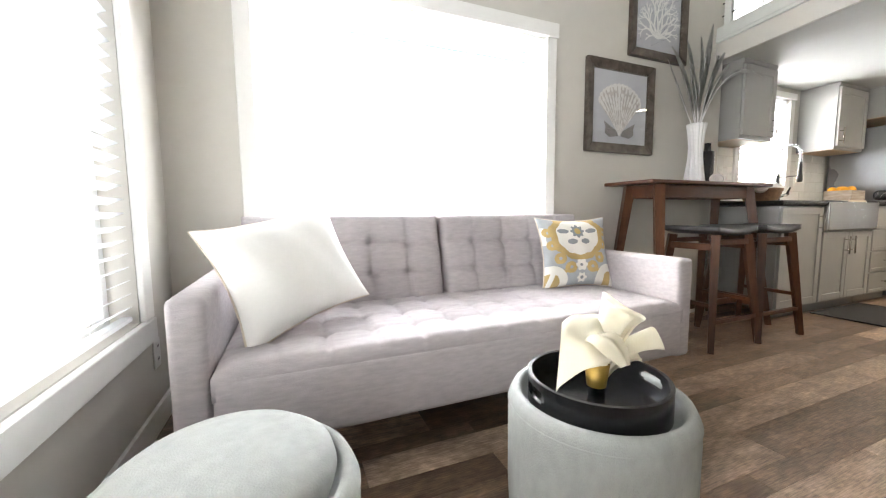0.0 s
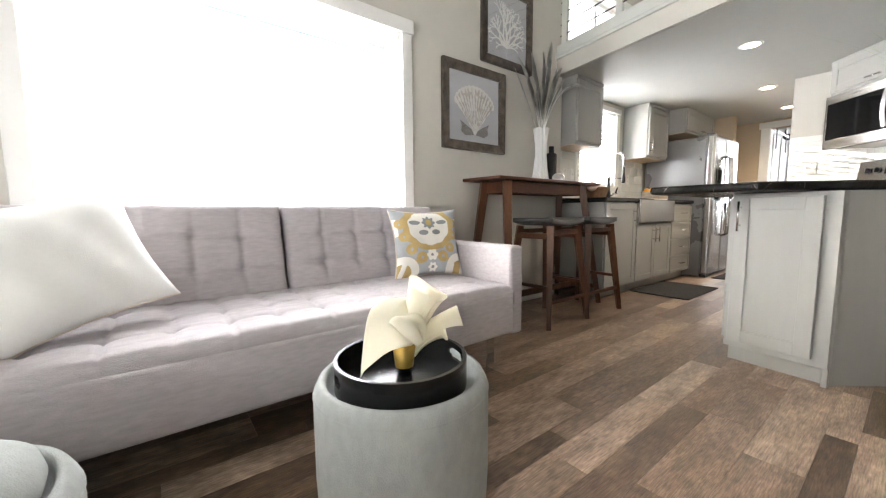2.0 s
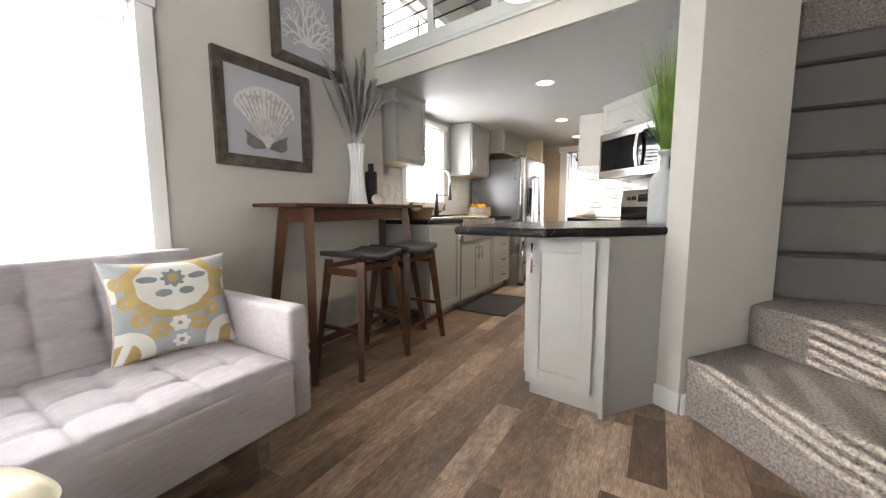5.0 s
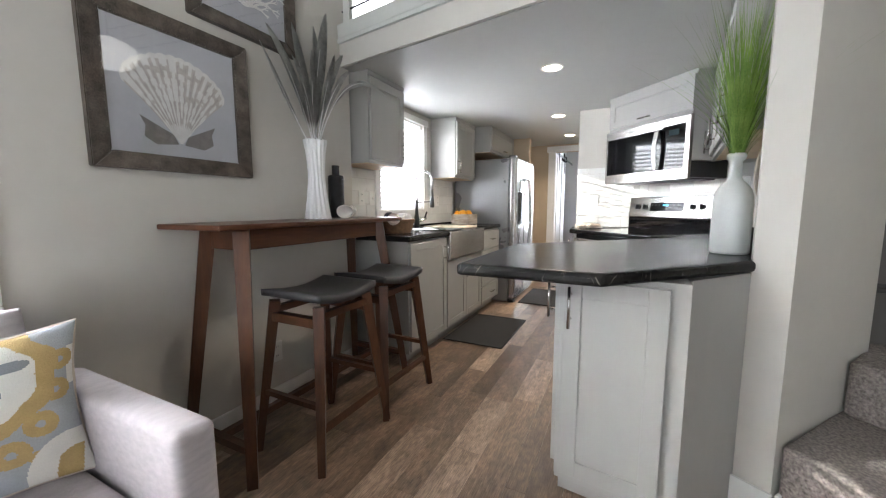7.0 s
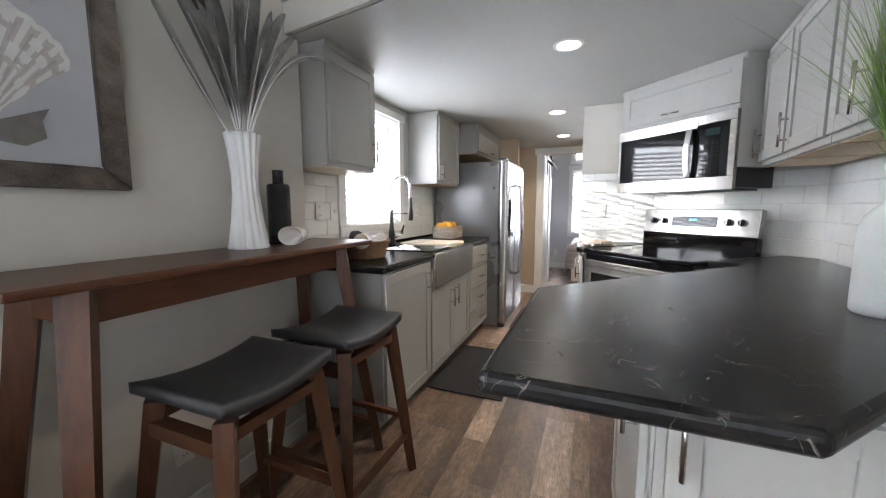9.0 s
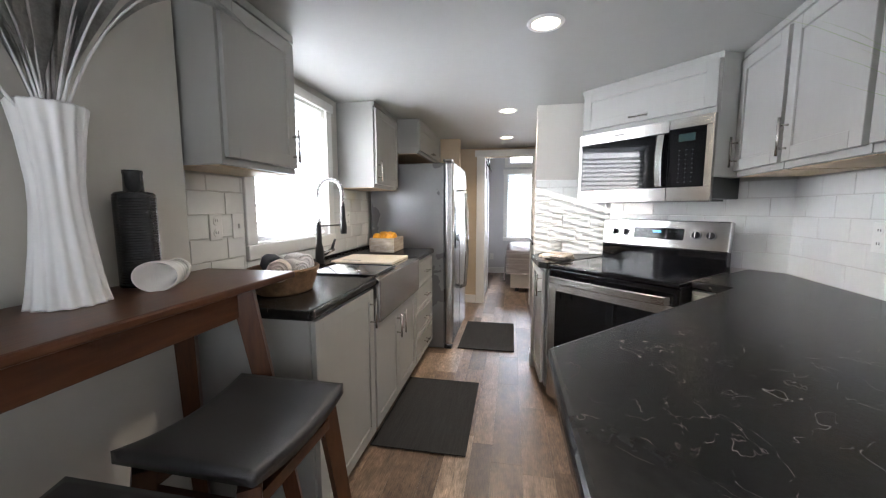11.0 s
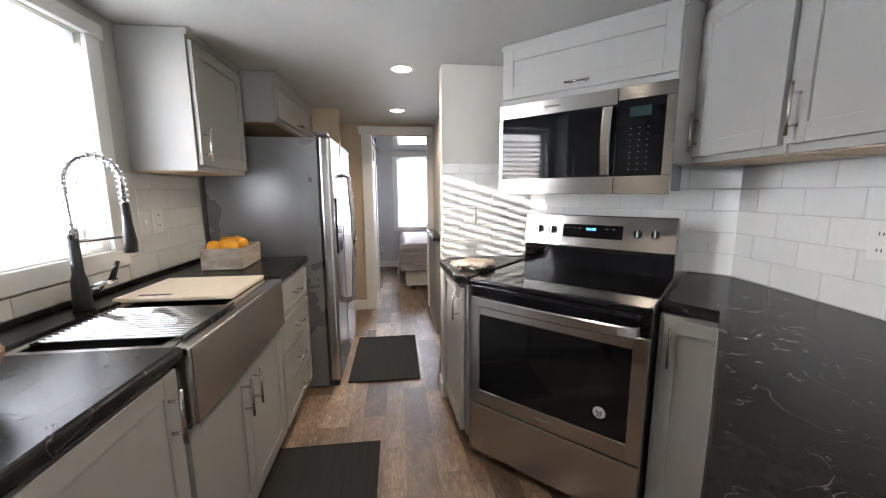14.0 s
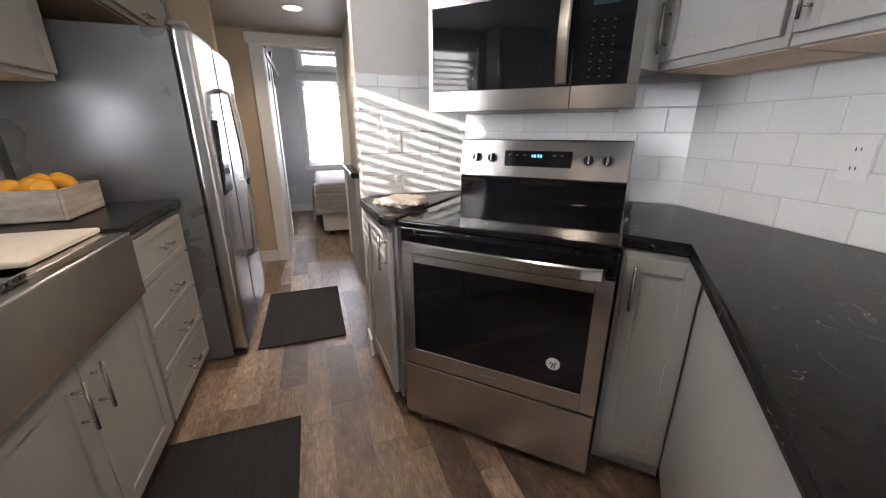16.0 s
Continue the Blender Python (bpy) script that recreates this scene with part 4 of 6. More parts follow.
part("shell_print", bm, [ARTW, ARTM, ARTB], p1, "pale ribbed shell drawing with taupe bands")
for sx in (-1, 1):
    ear = [(cx + sx * 0.150, h * 0.345), (cx + sx * 0.132, h * 0.285), (cx + sx * 0.138, h * 0.215), (cx + sx * 0.095, h * 0.172), (cx + sx * 0.012, h * 0.190), (cx + sx * 0.03, h * 0.25)]
    part("shell_ear", flat_poly(ear if sx < 0 else ear[::-1], 0.0192), ARTD, p1, "dark ear of the shell drawing")
part("picture_glass", box(0.05, w - 0.05, 0.012, 0.013, 0.05, h - 0.05), GLASS, p1).visible_shadow = False
p2, w, h = picture(2.325, 2.91, 1.965, 2.60, "bronze-framed print of a branching coral on grey paper")
bmc = bmesh.new()
rnd = random.Random(5)


def branch(x, z, a, ln, wd, depth):
    x2, z2 = x + ln * math.cos(a), z + ln * math.sin(a)
    px, pz = -math.sin(a) * wd, math.cos(a) * wd
    flat_poly([(x - px, z - pz), (x2 - px * 0.7, z2 - pz * 0.7), (x2 + px * 0.7, z2 + pz * 0.7), (x + px, z + pz)], 0.0185 - 0.0003 * depth, bm=bmc)
    if depth < 5:
        for s in (-1, 1):
            branch(x2, z2, a + s * rnd.uniform(0.2, 0.6), ln * rnd.uniform(0.62, 0.9), wd * 0.7, depth + 1)


for turn, ln, wd, depth in ((0.50, 0.085, 0.015, 0), (0.66, 0.085, 0.013, 0), (0.36, 0.085, 0.013, 0), (0.80, 0.075, 0.011, 1), (0.20, 0.075, 0.011, 1), (0.92, 0.05, 0.010, 2), (0.08, 0.05, 0.010, 2)):
    branch(w * 0.48, h * 0.25, math.pi * turn, ln, wd, depth)
part("coral_print", bmc, COTTON, p2, "pale branching coral drawing")
part("picture_glass", box(0.05, w - 0.05, 0.012, 0.013, 0.05, h - 0.05), GLASS, p2).visible_shadow = False

# ---- bar table and stools ----
tab = thing("bar_table", pose(0, 0, 0), "tall narrow walnut-brown wooden bar table against the wall", "table")
part("tabletop", prism([(2.135, 1.875), (3.45, 1.875), (3.45, 1.51), (2.165, 1.51)], 1.035, 1.058, bev=0.006), WOODX, tab)
part("apron", box(2.31, 3.245, 1.565, 1.583, 0.945, 1.033, 0.003), WOODX, tab)
part("apron", box(2.31, 3.245, 1.80, 1.818, 0.945, 1.033, 0.003), WOODX, tab)
part("apron", box(2.292, 2.309, 1.585, 1.80, 0.945, 1.033, 0.003), WOODX, tab)
part("apron", box(3.246, 3.263, 1.585, 1.80, 0.945, 1.033, 0.003), WOODX, tab)
feet = {}
for sx, x0, x1 in ((0, 2.30, 2.18), (1, 3.255, 3.345)):
    for sy, y0, y1 in ((0, 1.573, 1.43), (1, 1.80, 1.865)):
        part("leg", rod((x1, y1, 0.0), (x0, y0, 1.034), 0.028, 0.043, square=True), WOOD, tab)
        feet[sx, sy] = (Vector((x1, y1, 0)), Vector((x0, y0, 1.034)))
for sx in (0, 1):
    a, b = [feet[sx, s][0].lerp(feet[sx, s][1], 0.14) for s in (0, 1)]
    part("stretcher", rod(a, b, 0.022, square=True), WOOD, tab)
a, b = [feet[s, 0][0].lerp(feet[s, 0][1], 0.14).lerp(feet[s, 1][0].lerp(feet[s, 1][1], 0.14), 0.5) for s in (0, 1)]
part("stretcher", rod(a, b, 0.022, square=True), WOOD, tab)


def stool(m, label):
    ob = thing("bar_stool", m, label, "stool", "stools at the bar table")
    W2, D2, H = 0.193, 0.175, 0.70

    def top(u, v):
        return 0.030 + 0.028 * u * u + 0.012 * (1 - abs(v) ** 6) * (1 - abs(u) ** 8)

    def bot(u, v):
        return 0.0 + 0.028 * u * u
    part("seat_pad", moved(pad(2 * W2, 2 * D2, 24, 20, top, bot), pose(-W2, -D2, H + 0.003)), LEATHER, ob, "black leather saddle seat", True)
    legs = {}
    for sx in (-1, 1):
        for sy in (-1, 1):
            p, q = Vector((sx * 0.235, sy * 0.195, 0)), Vector((sx * 0.155, sy * 0.135, H + 0.004))
            part("leg", rod(p, q, 0.022, 0.033, square=True), WOOD, ob)
            legs[sx, sy] = (p, q)
    for s in (-1, 1):
        part("seat_rail", rod(legs[-1, s][0].lerp(legs[-1, s][1], 0.94), legs[1, s][0].lerp(legs[1, s][1], 0.94), 0.022, square=True), WOOD, ob)
        part("seat_rail", rod(legs[s, -1][0].lerp(legs[s, -1][1], 0.90), legs[s, 1][0].lerp(legs[s, 1][1], 0.90), 0.028, square=True), WOOD, ob)
        part("stretcher", rod(legs[s, -1][0].lerp(legs[s, -1][1], 0.40), legs[s, 1][0].lerp(legs[s, 1][1], 0.40), 0.016, square=True), WOOD, ob)
        part("stretcher", rod(legs[-1, s][0].lerp(legs[-1, s][1], 0.26), legs[1, s][0].lerp(legs[1, s][1], 0.26), 0.016, square=True), WOOD, ob)
    return ob


s1 = stool(pose(2.585, 1.42, 0), "walnut-brown wooden bar stool with a black leather saddle seat")
copy_thing(s1, pose(3.045, 1.41, 0, 0, 0, -1))

# things on the bar table
TZ = 1.0585
vase = thing("twisted_vase", pose(2.932, 1.768, TZ), "tall white ceramic vase with twisted ribs on the bar table", "vase")
prof = [(0.0, 0.0), (0.074, 0.0), (0.068, 0.03), (0.056, 0.12), (0.047, 0.22), (0.046, 0.28), (0.054, 0.38), (0.065, 0.45), (0.062, 0.455), (0.05, 0.44), (0.04, 0.30), (0.0, 0.29)]
dense = []
for (r0, z0), (r1, z1) in zip(prof[1:8], prof[2:8]):
    for k in range(5):
        dense.append((r0 + (r1 - r0) * k / 5, z0 + (z1 - z0) * k / 5))
prof = [(0.0, 0.0)] + dense + prof[7:]
part("body", lathe(prof, 120, twist=lambda a, z: 1 + 0.055 * math.sin(14 * a + 9 * z)), CERAMIC, vase, smooth=True)
leafs = thing("dried_leaves", pose(2.932, 1.768, TZ + 0.36), "long grey-green curled leaves standing in the white vase", "plant")
rnd = random.Random(11)


def blade(pts, width, fold=0.25):
    bm = bmesh.new()
    P = [Vector(p) for p in pts]
    n = 18
    rows = []
    for i in range(n + 1):
        f = i / n
        k = f * (len(P) - 1)
        j = min(int(k), len(P) - 2)
        c = P[j].lerp(P[j + 1], k - j)
        d = (P[j + 1] - P[j]).normalized()
        side = d.cross(Vector((0.35, -1, 0.1))).normalized()
        up = side.cross(d)
        wd = width * (0.16 + math.sin(math.pi * min(1, max(0, (f - 0.25) / 0.75))) ** 0.8) * (1 if f < 0.98 else 0.3)
        rows.append([bm.verts.new(c + side * wd + up * wd * fold), bm.verts.new(c - up * 0.0015), bm.verts.new(c - side * wd + up * wd * fold)])
    for a, b in zip(rows, rows[1:]):
        for k in range(2):
            bm.faces.new((a[k], a[k + 1], b[k + 1], b[k]))
    bmesh.ops.solidify(bm, geom=bm.faces[:], thickness=0.002)
    return bm


def bow(tip, bend, n=14):
    """A line from the vase's mouth to a tip, pulled towards a bend."""
    b, t = Vector(bend), Vector(tip)
    return [b * 2 * f * (1 - f) + t * f * f for f in [i / n for i in range(n + 1)]]


for tip, bend, wd in (((-0.33, 0.01, 0.52), (-0.17, 0.0, 0.22), 0.013), ((-0.275, 0.03, 0.63), (-0.07, 0.02, 0.36), 0.030), ((-0.11, 0.03, 0.70), (-0.06, 0.01, 0.36), 0.036), ((-0.02, -0.02, 0.58), (-0.05, -0.03, 0.28), 0.034),
                      ((0.125, 0.0, 0.84), (0.0, 0.0, 0.46), 0.038), ((0.07, 0.05, 0.76), (0.05, 0.02, 0.36), 0.032), ((0.215, -0.04, 0.63), (0.06, -0.03, 0.46), 0.020), ((0.235, -0.07, 0.54), (0.06, -0.05, 0.40), 0.016),
                      ((0.54, -0.12, 0.47), (0.17, -0.05, 0.63), 0.011), ((-0.19, -0.05, 0.49), (-0.05, -0.04, 0.30), 0.024), ((0.13, -0.05, 0.60), (0.03, -0.03, 0.32), 0.026)):
    line = bow(tip, bend)
    lf = part("leaf", blade(line, wd * 1.4), LEAFG, leafs, "", True)
    part("midrib", tube([p + Vector((0, -0.003, 0)) for p in line[:11]], 0.0042, 6, r_end=0.0018), CERAMIC, lf, "pale midrib", True)
jar = thing("dark_bottle", pose(3.145, 1.815, TZ), "dark glazed ribbed ceramic bottle on the bar table", "bottle")
rib = [(0.0, 0.0), (0.051, 0.0)]
for k in range(34):
    z = 0.006 + 0.0074 * k
    rib += [(0.0535, z), (0.0545, z + 0.0025), (0.0535, z + 0.005), (0.0520, z + 0.0063)]
rib += [(0.0535, 0.262), (0.046, 0.270), (0.026, 0.273), (0.0245, 0.318), (0.026, 0.324), (0.0255, 0.332), (0.020, 0.332), (0.019, 0.285), (0.0, 0.28)]
part("body", moved(lathe(rib, 56), Matrix.Diagonal((1, 0.86, 1, 1))), DARKCER, jar, smooth=True)
shell = thing("sea_shell", pose(3.125, 1.70, TZ + 0.043, 0, 0, 14), "glossy white spiral sea shell with a wide open mouth on the bar table", "shell")
sp = [(0.0, 0.055), (0.012, 0.045), (0.022, 0.025), (0.031, -0.005), (0.040, -0.035), (0.0475, -0.055), (0.0500, -0.058), (0.0505, -0.054)]
for k in range(1, 25):
    f = k / 24
    sp.append((0.0505 * (1 - f ** 1.5) ** 0.62 * (1 - 0.10 * max(0, math.sin(34 * f)) * f) + 0.0015, -0.054 + 0.160 * f))
sb = lathe(sp, 44)
for v in sb.verts:
    k = max(0.0, min(1.0, (0.05 - v.co.z) / 0.10))
    a = math.atan2(v.co.y, v.co.x)
    s = 1 + 0.10 * k * math.cos(a - 0.6)
    v.co = Vector((v.co.x * s, v.co.y * s, v.co.z + 0.62 * k * (-v.co.y) + 0.12 * k * v.co.x))
part("body", moved(sb, Matrix.Diagonal((0.84, 0.84, 0.84, 1)) @ pose(0, 0, 0, 0, 90, 0)), SHELLM, shell, smooth=True)
for px_, rr in ((0.040, 0.0335), (0.060, 0.0245), (0.076, 0.0150)):
    ring = [(px_ + 0.006 * math.sin(a), rr * math.cos(a), rr * math.sin(a)) for a in [2 * math.pi * k / 20 for k in range(20)]]
    part("whorl", tube(ring, 0.0042, 8, r_end=0.0030), SHELLM, shell, smooth=True)

# ---- outlets and switches ----


def outlet(m, label="white double wall outlet", switch=False):
    ob = thing("wall_outlet" if not switch else "light_switch", m, label, "outlet" if not switch else "switch")
    part("plate", box(-0.036, 0.036, -0.007, -0.0005, -0.058, 0.058, 0.003), PLASTIC, ob)
    if switch:
        part("toggle", box(-0.005, 0.005, -0.018, -0.0072, -0.011, 0.011, 0.002), PLASTIC, ob)
    else:
        for z in (-0.026, 0.026):
            r = part("receptacle", lathe([(0.0, 0.0), (0.017, 0.0), (0.017, 0.002), (0.0, 0.002)], 20), PLASTIC, ob)
            r.matrix_local = pose(0, -0.0072, z, 90, 0, 0)
            for dx in (-0.006, 0.006):
                part("slot", box(dx - 0.0013, dx + 0.0013, -0.0102, -0.0092, z - 0.002, z + 0.008), BLACK, ob)
    return ob


outlet(pose(2.69, YL, 0.305))
outlet(pose(XL, 1.62, 0.30, 0, 0, 90))

# ---- kitchen ----


def shaker(parent, x0, x1, z0, z1, y=-0.02, rail=0.055, handle=None, name="door", horizontal=False):
    """A framed door or drawer front; handle: (x, z) of a bar pull's middle."""
    bm = bmesh.new()
    th = 0.019
    box(x0 + rail - 0.002, x1 - rail + 0.002, y + 0.008, y + th - 0.001, z0 + rail - 0.002, z1 - rail + 0.002, 0, 1, bm)
    d = part(name, bm, CAB, parent)
    for nm, a, b, c, e in (("stile", x0, x0 + rail, z0, z1), ("stile", x1 - rail, x1, z0, z1), ("rail", x0 + rail, x1 - rail, z0, z0 + rail), ("rail", x0 + rail, x1 - rail, z1 - rail, z1)):
        part(nm, box(a, b, y, y + th, c, e, 0.0015, 1), CAB, d)
    if handle:
        hx, hz = handle
        ln = 0.075 if not horizontal else 0.055
        bar = bmesh.new()
        if horizontal:
            rod((hx - ln, y - 0.03, hz), (hx + ln, y - 0.03, hz), 0.0055, seg=10, bm=bar)
            for s in (-0.6, 0.6):
                rod((hx + s * ln, y - 0.03, hz), (hx + s * ln, y, hz), 0.0045, seg=8, bm=bar)
        else:
            rod((hx, y - 0.03, hz - ln), (hx, y - 0.03, hz + ln), 0.0055, seg=10, bm=bar)
            for s in (-0.6, 0.6):
                rod((hx, y - 0.03, hz + s * ln), (hx, y, hz + s * ln), 0.0045, seg=8, bm=bar)
        part("handle", bar, NICKEL, d, "brushed nickel bar pull", True)
    return d


def base_cab(m, w, depth, label, doors=1, drawers=0, left=None, top=0.888, door_top=None, handles=None, end=True):
    ob = thing("base_cabinet", m, label, "cabinet", "base cabinets")
    part("body", box(0.002, w - 0.002, 0.0, depth, 0.09, top, 0.001, 1), CAB, ob)
    part("toe_kick", box(0.002, w - 0.002, 0.065, 0.08, 0.0, 0.088), CAB, ob)
    dt = door_top or top - 0.012
    if drawers:
        hh = (dt - 0.10) / drawers
        for k in range(drawers):
            shaker(ob, 0.012, w - 0.012, 0.102 + hh * k, 0.102 + hh * (k + 1) - 0.012, rail=0.03, handle=(w / 2, 0.102 + hh * (k + 0.5)), name="drawer", horizontal=True)
    else:
        dw = (w - 0.02) / doors
        for k in range(doors):
            a, b = 0.01 + dw * k + 0.003, 0.01 + dw * (k + 1) - 0.003
            side = (handles or ("r", "l"))[k]
            hx = b - 0.045 if side == "r" else a + 0.040
            shaker(ob, a, b, 0.105, dt, handle=(hx, dt - 0.115))
    return ob


FY = 1.45
base_cab(pose(3.42, FY, 0), 0.59, YK - FY - 0.004, "grey painted base cabinet with one framed door", 1, handles=("r",))
base_cab(pose(4.012, FY, 0), 0.83, YK - FY - 0.004, "grey painted sink base cabinet with two framed doors", 2, top=0.69, handles=("r", "l"))
base_cab(pose(4.844, FY, 0), 0.58, YK - FY - 0.004, "grey painted base cabinet with four drawers", drawers=4)
wt = thing("worktop", pose(0, 0, 0), "dark stone-look laminate worktop with a rounded edge", "worktop")
Y0 = 1.415
part("slab", box(3.385, 4.02, Y0, YK - 0.004, 0.890, 0.930, 0.014, 3), TOP, wt)
part("slab", box(4.836, 5.435, Y0, YK - 0.004, 0.890, 0.930, 0.014, 3), TOP, wt)
part("slab", box(4.0201, 4.8359, 1.885, YK - 0.004, 0.890, 0.930, 0.004, 1), TOP, wt)
part("upstand", box(3.43, 5.43, YK - 0.022, YK - 0.0045, 0.931, 0.948, 0.003), TOP, wt)
sink = thing("farmhouse_sink", pose(4.020, 1.402, 0), "stainless steel apron-front farmhouse sink", "sink")
part("apron", box(0, 0.812, 0, 0.052, 0.69, 0.921, 0.008, 3), STEEL, sink)
bm = box(0, 0.812, 0.0525, 0.085, 0.905, 0.921, 0.002, 1)
box(0, 0.03, 0.086, 0.44, 0.905, 0.921, 0.002, 1, bm)
box(0.782, 0.812, 0.086, 0.44, 0.905, 0.921, 0.002, 1, bm)
box(0.0, 0.812, 0.441, 0.482, 0.905, 0.921, 0.002, 1, bm)
part("rim", bm, STEEL, sink)
bm = box(0.02, 0.79, 0.04, 0.46, 0.695, 0.70)
box(0.02, 0.03, 0.04, 0.46, 0.70, 0.904, bm=bm)
box(0.78, 0.79, 0.04, 0.46, 0.70, 0.904, bm=bm)
box(0.03, 0.78, 0.04, 0.05, 0.70, 0.904, bm=bm)
box(0.03, 0.78, 0.45, 0.46, 0.70, 0.904, bm=bm)
part("bowl", bm, SINKIN, sink, "dark steel bowl")
rack = thing("drying_rack", pose(4.075, 1.445, 0.9225), "roll-up steel rod drying rack over the sink", "rack")
for k in range(15):
    part("rack_rod", rod((0.02 + 0.0205 * k, 0.0, 0.006), (0.02 + 0.0205 * k, 0.39, 0.006), 0.0050, seg=8), CHROME, rack)
for y in (0.004, 0.386):
    part("edge_strip", box(0.0, 0.33, y - 0.004, y + 0.004, 0.0005, 0.0115, 0.002), BLACK, rack, "black rubber edge")
cb = thing("cutting_board", pose(4.485, 1.485, 0.9225), "pale maple cutting board laid across the sink", "cutting board")
part("board", box(0.0, 0.355, 0.0, 0.43, 0.0, 0.018, 0.006, 2), BOARD, cb)
part("grip", box(0.03, 0.05, 0.24, 0.36, 0.0182, 0.0188), mat("board_slot", (0.12, 0.09, 0.06), 0.7), cb, "dark grip slot")

fa = thing("kitchen_faucet", pose(4.40, 1.945, 0.931), "tall chrome and black spring kitchen faucet", "faucet")
part("base", lathe([(0.0, 0.0), (0.030, 0.0), (0.028, 0.02), (0.024, 0.10), (0.017, 0.13), (0.015, 0.25), (0.0, 0.25)], 24), BLACK, fa, smooth=True)
part("collar", lathe([(0.0, 0.25), (0.017, 0.25), (0.017, 0.285), (0.0, 0.285)], 24), CHROME, fa, smooth=True)
path = [(0, 0, 0.28)]
for k in range(13):
    a = math.pi * k / 12
    path.append((0.005 * k, -0.068 + 0.068 * math.cos(a), 0.46 + 0.075 * math.sin(a)))
path += [(0.062, -0.138, 0.36)]
part("hose", tube(path, 0.008, 10), CHROME, fa, smooth=True)
coil = []
segs = [Vector(p) for p in path]
tot = 0
for a, b in zip(segs, segs[1:]):
    n = max(2, int((b - a).length / 0.0022))
    for k in range(n):
        f = k / n
        d = (b - a).normalized()
        q = d.to_track_quat("Z", "Y").to_matrix()
        ang = tot * 2.0
        tot += 0.35
        coil.append(a.lerp(b, f) + q @ Vector((0.0135 * math.cos(ang), 0.0135 * math.sin(ang), 0)))
part("spring", tube(coil, 0.0028, 5), CHROME, fa, "chrome coil spring", True)
part("spray_head", lathe([(0.0, 0.19), (0.020, 0.19), (0.022, 0.23), (0.015, 0.29), (0.012, 0.37), (0.0, 0.37)], 20, cx=0.062, cy=-0.138), BLACK, fa, "black and chrome spray head", True)
part("holder", rod((0.0, 0.0, 0.24), (0.060, -0.133, 0.25), 0.006), CHROME, fa)
part("lever", rod((0.02, -0.01, 0.06), (0.10, -0.045, 0.085), 0.016, 0.013), CHROME, fa, "chrome side lever", True)
part("lever_handle", rod((0.085, -0.04, 0.08), (0.115, -0.05, 0.15), 0.011, 0.007), BLACK, fa, "", True)

bk = thing("wicker_basket", pose(3.665, 1.70, 0.931, 0, 0, 8), "brown oval wicker basket of rolled towels on the worktop", "basket")


def oval(profile, sx, sy, wave=0.0):
    bm = lathe(profile, 64, twist=(lambda a, z: 1 + wave * math.sin(32 * a + 260 * z)))
    for v in bm.verts:
        v.co.x, v.co.y = v.co.x * sx, v.co.y * sy
    return bm


part("weave", oval([(0.0, 0.0), (0.75, 0.0)] + [(0.78 + 0.22 * k / 12, 0.006 + 0.0075 * k) for k in range(13)] + [(0.97, 0.096)] + [(0.74 + 0.22 * (12 - k) / 12, 0.008 + 0.0072 * (12 - k)) for k in range(13)] + [(0.0, 0.008)], 0.165, 0.135, 0.045), WICKER, bk, smooth=True)
part("basket_rim", oval([(0.96, 0.090), (1.02, 0.094), (1.02, 0.104), (0.96, 0.106), (0.94, 0.098), (0.96, 0.090)], 0.165, 0.135, 0.015), WICKER, bk, smooth=True)


def roll(m, r, ln, material, label):
    ob = thing("rolled_towel", m, label, "towel", "towels in the basket")
    h = ln / 2
    bm = lathe([(0.0, -h + 0.004), (r * 0.5, -h), (r * 0.86, -h + 0.002), (r, -h + 0.012), (r * 1.03, -h * 0.4), (r * 1.01, h * 0.3), (r, h - 0.012), (r * 0.86, h - 0.002), (r * 0.5, h), (0.0, h - 0.004)], 40, twist=lambda a, z: 1 + 0.05 * math.sin(2 * a + 30 * z) + 0.025 * math.sin(5 * a - 60 * z))
    for end in (-1, 1):
        spiral = [(r * (0.12 + 0.78 * k / 40) * math.cos(15 * k / 40), r * (0.12 + 0.78 * k / 40) * math.sin(15 * k / 40), end * (h - 0.001)) for k in range(41)]
        part("fold", tube(spiral, 0.0045, 6), material, ob, "", True)
    part("cloth", bm, material, ob, "", True)
    return ob


roll(pose(3.565, 1.655, 1.034, 84, 0, -58), 0.044, 0.13, TOWELC, "cream towel rolled in the basket")
roll(pose(3.640, 1.735, 1.044, 90, 0, -42), 0.040, 0.15, TOWELD, "charcoal towel rolled in the basket")
roll(pose(3.690, 1.665, 1.026, 90, 0, -30), 0.035, 0.12, TOWELW, "white towel rolled in the basket")
roll(pose(3.755, 1.690, 1.036, 86, 0, -28), 0.045, 0.13, TOWELW, "white towel rolled in the basket")

cr = thing("fruit_crate", pose(5.030, 1.655, 0.931, 0, 0, 2), "whitewashed wooden crate on the worktop", "crate")
W3, D3, H3 = 0.29, 0.205, 0.115
for a, b, c, d in ((0, W3, 0, 0.012), (0, W3, D3 - 0.012, D3), (0, 0.012, 0.0125, D3 - 0.0125), (W3 - 0.012, W3, 0.0125, D3 - 0.0125)):
    part("side_board", box(a, b, c, d, 0.004, H3, 0.002), CRATE, cr)
part("bottom_board", box(0.0125, W3 - 0.0125, 0.0125, D3 - 0.0125, 0.0, 0.012), CRATE, cr)
part("knob", lathe([(0.0, 0.0), (0.008, 0.0), (0.010, 0.012), (0.0, 0.016)], 14), NICKEL, cr, smooth=True).matrix_local = pose(W3, D3 / 2, 0.055, 0, 90, 0)
rnd = random.Random(3)
orange = None
